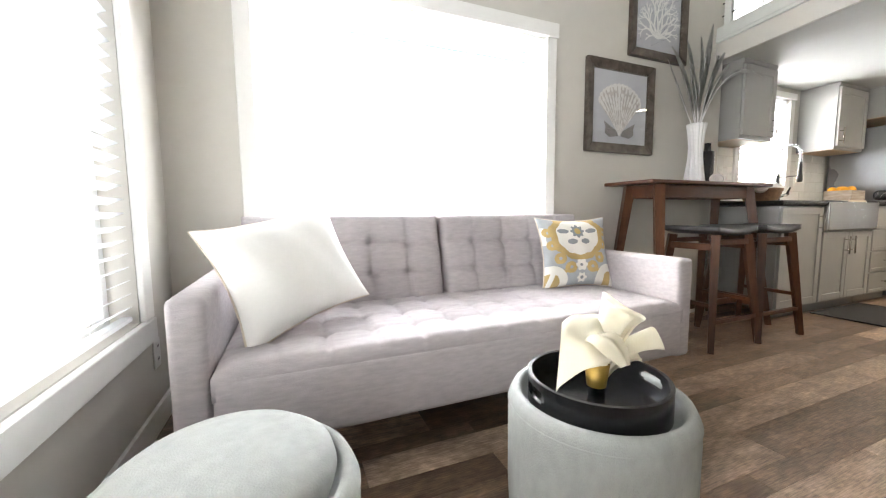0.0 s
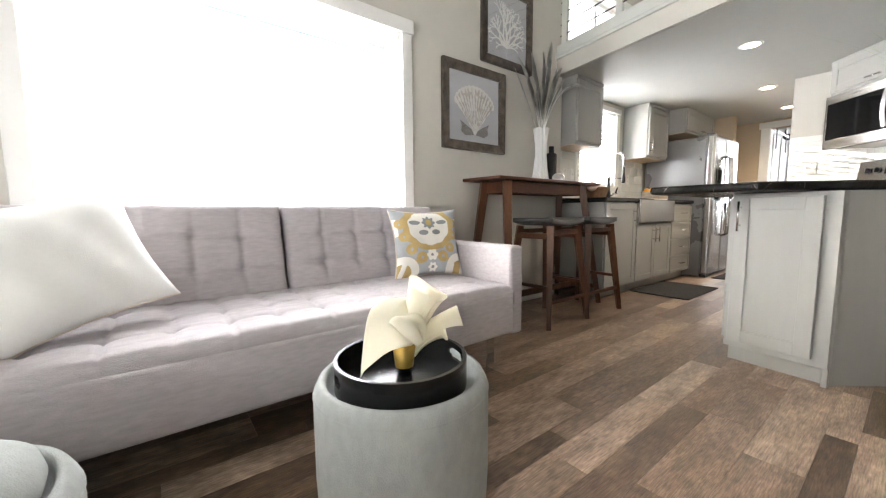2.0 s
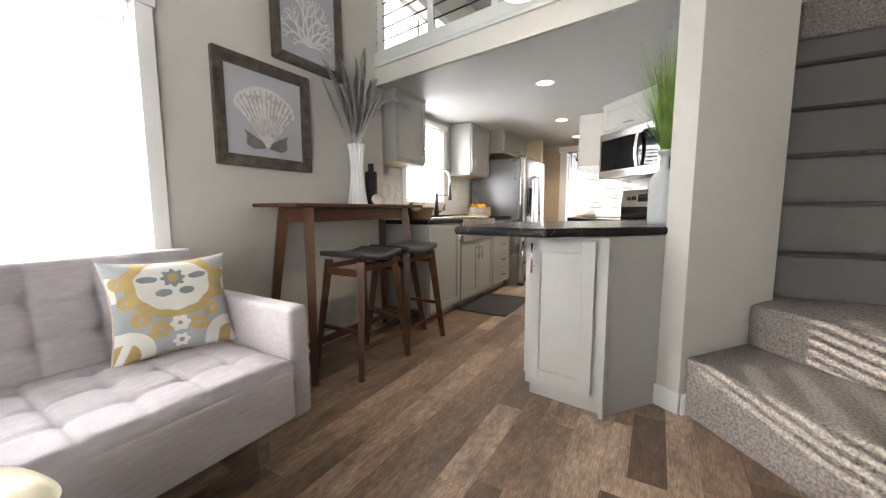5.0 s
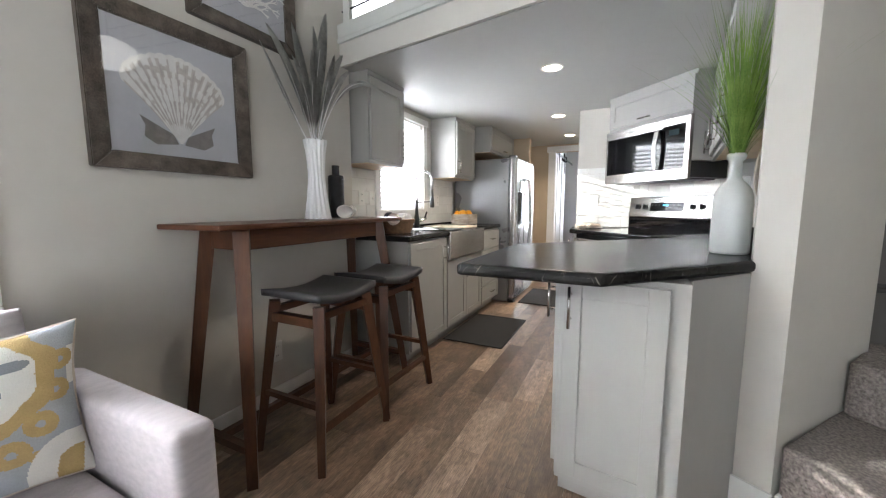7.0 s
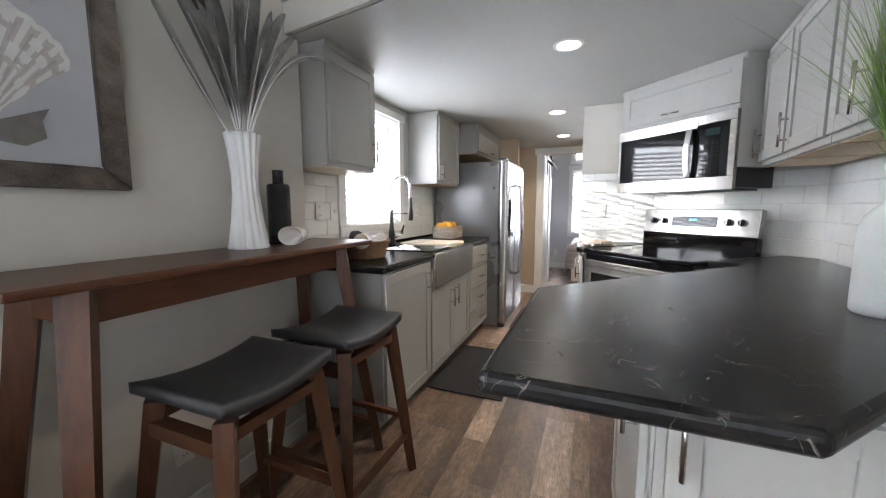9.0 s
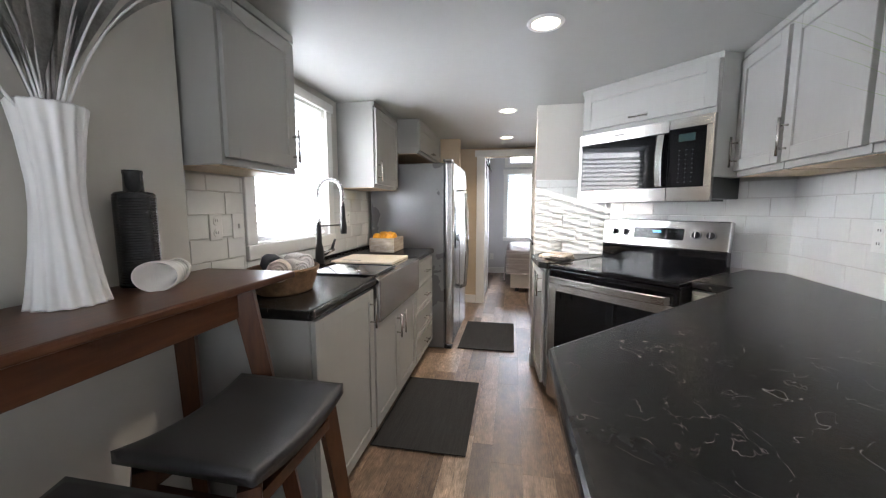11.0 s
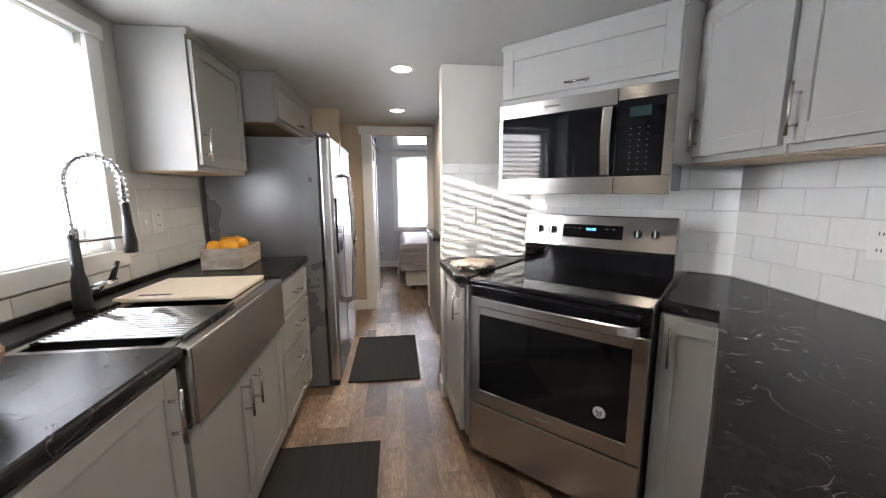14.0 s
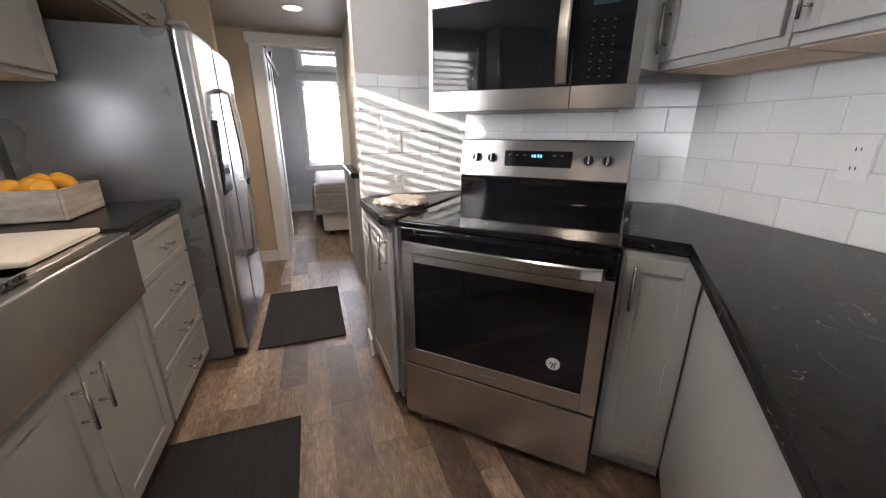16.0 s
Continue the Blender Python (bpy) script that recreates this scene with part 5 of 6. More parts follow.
SPOTS = [(0.046 + 0.066 * (k % 4), 0.055 + 0.092 * (k // 4), 0.046) for k in range(8)] + [(0.050, 0.055, 0.118), (0.122, 0.050, 0.122), (0.196, 0.056, 0.117), (0.243, 0.112, 0.120), (0.085, 0.130, 0.122), (0.160, 0.122, 0.128), (0.222, 0.160, 0.119), (0.046, 0.158, 0.117)]
for k, (x, y, z) in enumerate(SPOTS):
    m = cr.matrix_world @ pose(x, y, z - 0.033, rnd.uniform(-20, 20), rnd.uniform(-20, 20), rnd.uniform(0, 360))
    if orange is None:
        orange = tagged(part("orange", lathe([(0.0, 0.0)] + [(0.0345 * math.sin(math.pi * j / 12) ** 0.9, 0.035 - 0.035 * math.cos(math.pi * j / 12)) for j in range(1, 12)] + [(0.0, 0.070)], 24), FRUIT, None, "", True), "ripe orange in the wooden crate", "orange", "oranges in the crate")
        orange.matrix_world = m
    else:
        copy_thing(orange, m)

# upper cabinets on the sink wall
UF = 1.75


def upper(m, w, depth, z0, z1, doors, handles, label, horizontal=False, light=False):
    ob = thing("wall_cabinet", m, label, "cabinet", "wall cabinets")
    part("body", box(0.0015, w - 0.0015, 0.0, depth, z0 + 0.004, z1, 0.001, 1), CAB, ob)
    part("underside", box(0.012, w - 0.012, 0.02, depth - 0.004, z0, z0 + 0.0035), CABIN, ob, "bare wood underside")
    dw = (w - 0.02) / doors
    for k in range(doors):
        a, b = 0.01 + dw * k + 0.003, 0.01 + dw * (k + 1) - 0.003
        if horizontal:
            shaker(ob, a, b, z0 + 0.03, z1 - 0.03, handle=((a + b) / 2, z0 + 0.055), horizontal=True, name="door")
        else:
            hx = b - 0.028 if handles[k] == "r" else a + 0.028
            shaker(ob, a, b, z0 + 0.03, z1 - 0.045, handle=(hx, z0 + 0.125))
    part("crown", box(-0.002, w + 0.002, -0.012, 0.0, z1 - 0.03, z1 + 0.0), CAB, ob)
    return ob


upper(pose(3.41, UF, 0), 0.45, YK - UF - 0.004, 1.435, CEIL_Z - 0.004, 1, ("r",), "grey painted wall cabinet with one framed door")
upper(pose(4.87, UF, 0), 0.54, YK - UF - 0.004, 1.435, CEIL_Z - 0.004, 1, ("l",), "grey painted wall cabinet beside the kitchen window")
upper(pose(5.44, 1.56, 0), 0.95, YK - 1.56 - 0.004, 1.76, CEIL_Z - 0.004, 1, ("r",), "grey painted cabinet above the refrigerator", horizontal=True)

# refrigerator
fr = thing("refrigerator", pose(5.445, 1.245, 0), "tall stainless steel side-by-side refrigerator", "refrigerator")
part("body", box(0.0, 0.91, 0.085, 0.76, 0.012, 1.675, 0.004, 2), FRIDGESIDE, fr, "grey textured metal sides")
part("door", box(0.0, 0.40, 0.0, 0.08, 0.045, 1.69, 0.022, 4), STEEL, fr)
part("door", box(0.405, 0.91, 0.0, 0.08, 0.045, 1.69, 0.022, 4), STEEL, fr)
for x in (0.375, 0.435):
    pts = [(x, -0.005, 0.50)] + [(x, -0.055 - 0.02 * math.sin(math.pi * k / 10), 0.52 + 0.92 * k / 10) for k in range(11)] + [(x, -0.005, 1.46)]
    part("handle", tube(pts, 0.014, 10), STEEL, fr, "long bowed steel handle", True)
part("dispenser", box(0.10, 0.30, -0.006, 0.004, 0.92, 1.30, 0.004), BLACKGLASS, fr, "black ice and water dispenser")
part("hinge_cap", box(0.03, 0.11, 0.02, 0.10, 1.691, 1.712, 0.006), FRIDGESIDE, fr)
part("grille", box(0.01, 0.90, 0.06, 0.084, 0.012, 0.043), BLACK, fr)
part("foot", box(0.02, 0.10, 0.02, 0.084, 0.0, 0.03, 0.004), BLACK, fr)

# stove at 45 degrees
stove = thing("electric_range", pose(4.665, 0.499, 0, 0, 0, -135), "stainless steel electric range with a black glass cooktop", "stove")
SW = 0.76
part("body", box(0.0, SW, 0.03, 0.63, 0.045, 0.895, 0.004, 2), BLACK, stove)
part("drawer", box(0.002, SW - 0.002, 0.0, 0.03, 0.05, 0.305, 0.006, 2), STEEL, stove, "stainless storage drawer")
door = part("oven_door", box(0.054, SW - 0.054, 0.0, 0.028, 0.385, 0.767, 0.003), BLACKGLASS, stove, "black glass oven window")
for a, b, c, d in ((0.002, 0.055, 0.315, 0.815), (SW - 0.055, SW - 0.002, 0.315, 0.815), (0.055, SW - 0.055, 0.315, 0.386), (0.055, SW - 0.055, 0.766, 0.815)):
    part("door_frame", box(a, b, -0.004, 0.03, c, d, 0.0012, 1), STEEL, door, "stainless oven door frame")
pts = [(0.03, -0.01, 0.842), (0.04, -0.045, 0.844)] + [(0.04 + 0.68 * k / 12, -0.052 - 0.012 * math.sin(math.pi * k / 12), 0.844) for k in range(1, 12)] + [(0.72, -0.045, 0.844), (0.73, -0.01, 0.842)]
bmh = bmesh.new()
band = [[bmh.verts.new((x, y + a, z + c)) for a, c in ((-0.009, -0.016), (-0.009, 0.016), (-0.004, 0.021), (0.007, 0.021), (0.007, -0.021), (-0.004, -0.021))] for x, y, z in pts]
for p, q in zip(band, band[1:]):
    for k in range(6):
        bmh.faces.new((p[k], p[(k + 1) % 6], q[(k + 1) % 6], q[k]))
bmh.faces.new(band[0])
bmh.faces.new(band[-1])
part("handle", bmh, STEEL, door, "wide flat bowed steel handle")
part("badge", moved(lathe([(0.0, 0.0), (0.024, 0.0), (0.022, 0.003), (0.0, 0.003)], 24), pose(0.605, -0.0005, 0.478, 90, 0, 0)), BADGE, door, "round pale badge")
for dx, dz in ((-0.008, 0.004), (0.0, 0.0), (0.008, 0.004), (-0.004, -0.010), (0.005, -0.010)):
    part("badge_mark", moved(box(-0.0025, 0.0025, -0.0008, 0.0, -0.006, 0.006), pose(0.605 + dx, -0.0042, 0.478 + dz, 0, 20, 0)), BLACK, door)
part("maker_mark", box(0.34, 0.41, -0.0052, -0.0042, 0.348, 0.355), LABEL, door)
part("front_lip", box(0.0, SW, -0.002, 0.03, 0.818, 0.905, 0.008, 2), BLACKGLASS, stove, "black band under the cooktop")
ct = part("cooktop", box(-0.004, SW + 0.004, -0.012, 0.565, 0.906, 0.930, 0.007, 3), BLACKGLASS, stove, "black glass cooktop")
part("back_riser", box(0.004, SW - 0.004, 0.568, 0.63, 0.90, 1.035, 0.006, 2), BLACKGLASS, stove)
part("console", moved(box(0.0, SW, 0.0, 0.055, 0.0, 0.175, 0.006, 2), pose(0, 0.565, 1.036, -8, 0, 0)), STEEL, stove, "stainless control console")
for x in (0.09, 0.165, 0.595, 0.67):
    k = part("knob", lathe([(0.0, 0.0), (0.023, 0.0), (0.021, 0.016), (0.017, 0.024), (0.0, 0.024)], 24), BLACK, stove, "black control knob", True)
    k.matrix_local = pose(x, 0.578, 1.125, 90 - 8, 0, 0)
    g = part("knob_grip", box(-0.004, 0.004, -0.018, 0.018, 0.024, 0.032, 0.002), CHROME, k)
part("display_panel", moved(box(-0.15, 0.15, -0.003, 0.0, -0.035, 0.035, 0.002), pose(0.375, 0.5755, 1.125, -8, 0, 0)), BLACKGLASS, stove, "black display panel")
for i, dx in enumerate((-0.021, -0.009, 0.006, 0.018)):
    part("digit", moved(box(-0.0028, 0.0028, -0.0042, -0.0034, -0.006, 0.006), pose(0.375 + dx, 0.5755, 1.137, -8, 0, 0)), DISPLAY, stove, "blue clock digit")
for i in range(16):
    part("key_mark", moved(box(-0.006, 0.006, -0.0042, -0.0034, -0.0025, 0.0025), pose(0.375 - 0.125 + 0.0167 * i, 0.5755, 1.112 if i % 2 else 1.140, -8, 0, 0)), LABEL, stove) if not 5 < i < 11 else None

# microwave over the stove
mw = thing("microwave", pose(4.912, 0.302, 1.322, 0, 0, -135), "stainless over-the-range microwave with a black glass door", "microwave")
MW = 0.775
part("body", box(0.002, MW - 0.002, 0.03, 0.40, 0.012, 0.436, 0.004, 1), BLACK, mw)
d = part("door", box(0.017, 0.561, 0.004, 0.028, 0.074, 0.373, 0.002), BLACKGLASS, mw, "black mirror glass window")
for a, b, c, e in ((0.0, 0.56, 0.0, 0.075), (0.0, 0.56, 0.372, 0.438), (0.0, 0.018, 0.075, 0.372)):
    part("door_frame", box(a, b, 0.0, 0.03, c, e, 0.0012, 1), STEEL, d, "stainless door frame")
pts = [(0.530, -0.004, 0.080)] + [(0.530, -0.026 - 0.018 * math.sin(math.pi * k / 10), 0.084 + 0.277 * k / 10) for k in range(11)] + [(0.530, -0.004, 0.366)]
bmh = bmesh.new()
band = [[bmh.verts.new((x + a, y + c, z)) for a, c in ((-0.019, -0.003), (-0.012, -0.008), (0.012, -0.008), (0.019, -0.003), (0.019, 0.005), (-0.019, 0.005))] for x, y, z in pts]
for p, q in zip(band, band[1:]):
    for k in range(6):
        bmh.faces.new((p[k], p[(k + 1) % 6], q[(k + 1) % 6], q[k]))
bmh.faces.new(band[0])
bmh.faces.new(band[-1])
part("handle", bmh, STEEL, d, "wide bowed steel handle")
cp = part("keypad", box(0.562, MW - 0.034, 0.003, 0.028, 0.074, 0.386, 0.002), BLACKGLASS, mw, "black touch keypad")
for a, b, c, e in ((0.563, MW, 0.0, 0.075), (0.563, MW, 0.385, 0.438), (MW - 0.035, MW, 0.075, 0.385)):
    part("control_frame", box(a, b, 0.0, 0.03, c, e, 0.0012, 1), STEEL, cp, "stainless control frame")
part("screen", box(0.61, 0.69, 0.0012, 0.0028, 0.315, 0.355), mat("dim_screen", (0.03, 0.05, 0.05), 0.1), cp, "dark green screen")
for i in range(3):
    for j in range(8):
        part("key_mark", box(0.615 + 0.032 * i, 0.621 + 0.032 * i, 0.0014, 0.0028, 0.100 + 0.024 * j, 0.1022 + 0.024 * j), LABEL, cp)
part("maker_mark", box(0.24, 0.31, -0.0012, -0.0002, 0.402, 0.410), LABEL, d)
part("vent", box(0.06, MW - 0.06, 0.06, 0.36, 0.0, 0.011), BLACK, mw)

# cabinets round the stove
upper(pose(4.945, 0.281, 0, 0, 0, -135), 0.79, 0.37, 1.764, CEIL_Z - 0.004, 1, ("r",), "grey painted cabinet above the microwave", horizontal=True)
RW = pose(4.43, -0.392, 0, 0, 0, 173.4)
upper(RW, 0.42, 0.30, 1.44, CEIL_Z - 0.004, 1, ("l",), "grey painted wall cabinet with one framed door")
upper(RW @ pose(0.422, 0, 0), 0.44, 0.30, 1.44, CEIL_Z - 0.004, 1, ("l",), "grey painted wall cabinet with one framed door")
upper(RW @ pose(0.864, 0, 0), 0.30, 0.30, 1.44, CEIL_Z - 0.004, 1, ("r",), "grey painted wall cabinet with one framed door")
filler = thing("cabinet_filler", pose(4.385, -0.255, 0), "grey painted filler panel between wall cabinets", "cabinet")
part("panel", prism([(0.0, -0.004), (0.042, -0.132), (0.115, -0.205), (0.18, -0.14), (0.06, 0.02)], 1.445, CEIL_Z - 0.005), CAB, filler)

PTOP = [(2.435, 0.652), (2.430, 0.182), (2.968, -0.318), (3.006, -0.310), (3.375, -0.612), (4.512, -0.727), (4.645, -0.600), (4.203, -0.114), (4.060, -0.250), (3.19, 0.650)]
pt = thing("peninsula_worktop", pose(0, 0, 0), "dark marbled laminate peninsula worktop with a rounded edge", "worktop")
part("slab", prism(PTOP, 0.892, 0.934, bev=0.015, seg=3), TOP, pt)
pen = thing("base_cabinet", pose(2.665, 0.335, 0, 0, 0, -97), "grey painted peninsula end cabinet with one framed door", "cabinet", "base cabinets")
part("body", box(0.0, 0.40, 0.0, 0.10, 0.09, 0.888, 0.002), CAB, pen)
part("toe_kick", box(0.0, 0.40, 0.065, 0.09, 0.0, 0.088), CAB, pen)
shaker(pen, 0.02, 0.345, 0.125, 0.868, handle=(0.045, 0.775), rail=0.06)
pk = thing("base_cabinet", pose(0, 0, 0), "grey painted peninsula cabinet carcass", "cabinet", "base cabinets")
part("body", prism([(2.79, 0.33), (2.745, -0.06), (2.965, -0.275), (3.003, -0.303), (3.375, -0.610), (4.50, -0.722), (4.60, -0.622), (4.225, -0.245), (4.052, -0.318), (3.40, 0.335)], 0.09, 0.888), CAB, pk)
part("toe_kick", prism([(2.80, 0.31), (2.77, -0.05), (2.98, -0.27), (3.36, -0.602), (4.58, -0.62), (4.26, -0.30), (4.07, -0.38), (3.38, 0.27)], 0.0, 0.088), CAB, pk)
sp = thing("end_panel", pose(2.605, -0.062, 0), "smooth greige end panel of the peninsula", "panel")
part("panel", prism([(2.655 - 2.605, 0.0), (2.685 - 2.605, -0.012), (2.948 - 2.605, -0.222), (2.955 - 2.605, -0.205), (2.74 - 2.605, 0.004)], 0.0, 0.889), CAB, sp)
part("corner_strip", box(0.028, 0.078, -0.004, 0.02, 0.0, 0.889, 0.004), CAB, sp)
# door on the kitchen side of the peninsula, and the small cabinets beside the stove
dg = thing("base_cabinet", pose(4.048, -0.290, 0, 0, 0, 134.5), "grey painted peninsula cabinet with framed doors", "cabinet", "base cabinets")
part("body", box(0.0, 0.88, 0.0, 0.014, 0.09, 0.886), CAB, dg)
kd = thing("base_cabinet", pose(3.375, 0.338, 0, 0, 0, 180), "grey painted peninsula cabinet with a framed door under the overhang", "cabinet", "base cabinets")
part("body", box(0.0, 0.69, -0.001, 0.012, 0.09, 0.886), CAB, kd)
shaker(kd, 0.03, 0.66, 0.12, 0.868, handle=(0.625, 0.77))
sr = thing("base_cabinet", pose(4.128, -0.038, 0, 0, 0, -135), "narrow grey painted base cabinet beside the stove", "cabinet", "base cabinets")
part("body", box(0.010, 0.242, 0.112, 0.60, 0.09, 0.886, 0.002), CAB, sr)
part("toe_kick", box(0.010, 0.242, 0.16, 0.18, 0.0, 0.088), CAB, sr)
shaker(sr, 0.024, 0.228, 0.105, 0.868, y=0.092, rail=0.045, handle=(0.050, 0.775))
sl = thing("base_cabinet", pose(0, 0, 0), "narrow grey painted base cabinet between the stove and the hall", "cabinet", "base cabinets")
part("body", prism([(4.70, 0.505), (5.205, 0.535), (5.208, 0.03)], 0.09, 0.886), CAB, sl)
part("toe_kick", prism([(4.78, 0.47), (5.20, 0.50), (5.20, 0.06)], 0.0, 0.088), CAB, sl)
dl = thing("base_cabinet", pose(5.195, 0.545, 0, 0, 0, 183.5), "narrow grey painted door between the stove and the hall", "cabinet")
shaker(dl, 0.02, 0.47, 0.105, 0.868, y=-0.02, handle=(0.43, 0.77))
lt = thing("corner_worktop", pose(0, 0, 0), "small dark laminate worktop beside the stove", "worktop")
part("slab", prism([(4.685, 0.508), (4.73, 0.565), (5.15, 0.592), (5.212, 0.53), (5.212, 0.024), (5.195, 0.01)], 0.892, 0.932, bev=0.010, seg=2), TOP, lt)
pot = thing("pot_holders", pose(4.97, 0.42, 0.933, 0, 0, 30), "two folded pale pink quilted pot holders", "pot holder")
part("cloth", moved(pad(0.20, 0.17, 24, 20, lambda u, v: 0.022 * edge_round(u, v, 8) + 0.002 * math.sin(14 * u) * math.sin(14 * v)), pose(-0.1, -0.08, 0)), TOWELC, pot, "", True)
part("cloth", moved(pad(0.17, 0.15, 24, 20, lambda u, v: 0.020 * edge_round(u, v, 8) + 0.002 * math.sin(14 * u) * math.sin(14 * v)), pose(-0.11, -0.06, 0.022, 0, 0, 25)), TOWELC, pot, "", True)
part("loop", tube([(0.10, 0.02, 0.008), (0.13, 0.03, 0.008), (0.14, 0.05, 0.006), (0.12, 0.055, 0.006), (0.10, 0.04, 0.008)], 0.003, 6), TOWELC, pot)

# bottle of grass and stone disc on the peninsula
bo = thing("white_bottle_vase", pose(3.165, -0.258, 0.935), "frosted white glass bottle vase on the peninsula", "vase")
part("body", lathe([(0.0, 0.0), (0.062, 0.0), (0.067, 0.008), (0.0675, 0.03), (0.0675, 0.205), (0.065, 0.235), (0.056, 0.262), (0.040, 0.283), (0.027, 0.295), (0.0225, 0.310), (0.0215, 0.370), (0.029, 0.378), (0.033, 0.388), (0.032, 0.399), (0.026, 0.404), (0.019, 0.400), (0.018, 0.31), (0.030, 0.285), (0.060, 0.245), (0.063, 0.20), (0.063, 0.012), (0.0, 0.010)], 56), MILK, bo, smooth=True)
gr = thing("grass_plant", pose(3.165, -0.258, 1.21), "bright green artificial grass standing in the bottle", "plant")
rnd = random.Random(21)
bm = bmesh.new()
for k in range(460):
    a, lean = rnd.uniform(0, 2 * math.pi), rnd.uniform(0.02, 0.46) if k % 10 else rnd.uniform(0.45, 0.9)
    ln = rnd.uniform(0.42, 0.76)
    base = Vector((0.012 * math.cos(a), 0.012 * math.sin(a), 0.0))
    out = Vector((math.cos(a), math.sin(a), 0))
    side = Vector((-math.sin(a), math.cos(a), 0)) * rnd.uniform(0.0012, 0.0028)
    prev = None
    for i in range(7):
        f = i / 6
        c = base + Vector((0, 0, ln * f * (1 - 0.18 * lean * f))) + out * (lean * ln * (0.85 * max(0, f - 0.24) ** 1.05 + 0.5 * max(0, f - 0.45) ** 2.0)) + Vector((0.012 * math.sin(5 * f + k), 0.012 * math.cos(4 * f + 2 * k), 0)) * f
        wd = 1 - f ** 2 * 0.95
        cur = (bm.verts.new(c + side * wd), bm.verts.new(c - side * wd))
        if prev:
            bm.faces.new((prev[0], prev[1], cur[1], cur[0]))
        prev = cur
part("grass_tuft", bm, GRASS, gr, "", True)["kind"] = "stuff"
sc = thing("stone_disc_sculpture", pose(3.375, -0.432, 0.935, 0, 0, -40), "pale sandstone disc on a black block stand", "sculpture")
part("stand", box(-0.07, 0.07, -0.04, 0.04, 0.0, 0.10, 0.004), BLACK, sc)
part("pin", rod((0, 0, 0.10), (0, 0, 0.17), 0.006), BLACK, sc)
part("disc", moved(lathe([(0.0, -0.022), (0.10, -0.018), (0.135, 0.0), (0.10, 0.018), (0.0, 0.022)], 40), pose(0, 0, 0.335, 90, 0, 0) @ Matrix.Diagonal((0.92, 1.22, 1.3, 1))), STONE, sc, "", True)

# mats
for x0, x1, y0, y1, a, lab in ((4.02, 4.825, 0.955, 1.475, 0.0, "dark charcoal woven floor mat in front of the sink"), (5.485, 6.285, 0.697, 1.21, 0.0, "dark charcoal woven floor mat before the refrigerator")):
    mt = thing("floor_mat", pose((x0 + x1) / 2, (y0 + y1) / 2, 0.0, 0, 0, a), lab, "mat", "floor mats")
    w, d = (x1 - x0) / 2, (y1 - y0) / 2
    part("weave", box(-w, w, -d, d, 0.0005, 0.009, 0.003), MATT, mt)
    for s in (-1, 1):
        part("hem", box(s * w - 0.006, s * w + 0.006, -d, d, 0.0095, 0.0115, 0.001), MATT, mt)

outlet(pose(3.665, YK - 0.010, 1.20))
outlet(pose(3.80, YK - 0.010, 1.20), "white toggle light switch", True)
outlet(pose(4.90, YK - 0.010, 1.20), "white toggle light switch", True)
outlet(pose(5.00, YK - 0.010, 1.20))
outlet(pose(3.952, -0.6575, 1.17, 0, 0, 173.4))
outlet(pose(5.204, 0.40, 1.20, 0, 0, -90), "white wall outlet on the tile")
outlet(pose(9.585, 1.12, 0.33, 0, 0, -90))

# ceiling lamps and pendant
for i, (x, y) in enumerate(((3.95, 0.62), (5.33, 0.79), (6.46, 0.815))):
    dl = thing("recessed_light", pose(x, y, CEIL_Z), "round recessed ceiling light with a warm glow", "ceiling light", "recessed lights")
    part("trim_ring", lathe([(0.056, -0.001), (0.058, -0.006), (0.074, -0.006), (0.078, -0.001)], 40), TRIM, dl, "white trim ring", True)
    part("lens", lathe([(0.0, -0.0035), (0.056, -0.0035), (0.056, -0.0012), (0.0, -0.0012)], 40), LAMPGLOW, dl, "glowing lens")
    lamp = new("recessed_lamp", bpy.data.lights.new("recessed_lamp", "SPOT"))
    lamp.data.energy, lamp.data.color, lamp.data.spot_size, lamp.data.spot_blend, lamp.data.shadow_soft_size = 18, (1.0, 0.83, 0.64), radians(140), 0.6, 0.05
    lamp.matrix_world = look((x, y, CEIL_Z - 0.02), (x, y + 0.0001, 0))
pd = thing("pendant_lamp", pose(2.66, 0.40, 2.07), "white glass dome pendant lamp hanging over the living room", "pendant lamp")
part("shade", lathe([(0.0, 0.0), (0.09, 0.012), (0.14, 0.05), (0.155, 0.10), (0.14, 0.15), (0.06, 0.19), (0.0, 0.20)], 48), PENDGLOW, pd, "glowing white glass dome", True)
part("stem", rod((0, 0, 0.19), (0, 0, 1.60), 0.008), BLACK, pd)
part("canopy", lathe([(0.0, 1.60), (0.06, 1.60), (0.06, 1.63), (0.0, 1.63)], 24), BLACK, pd)

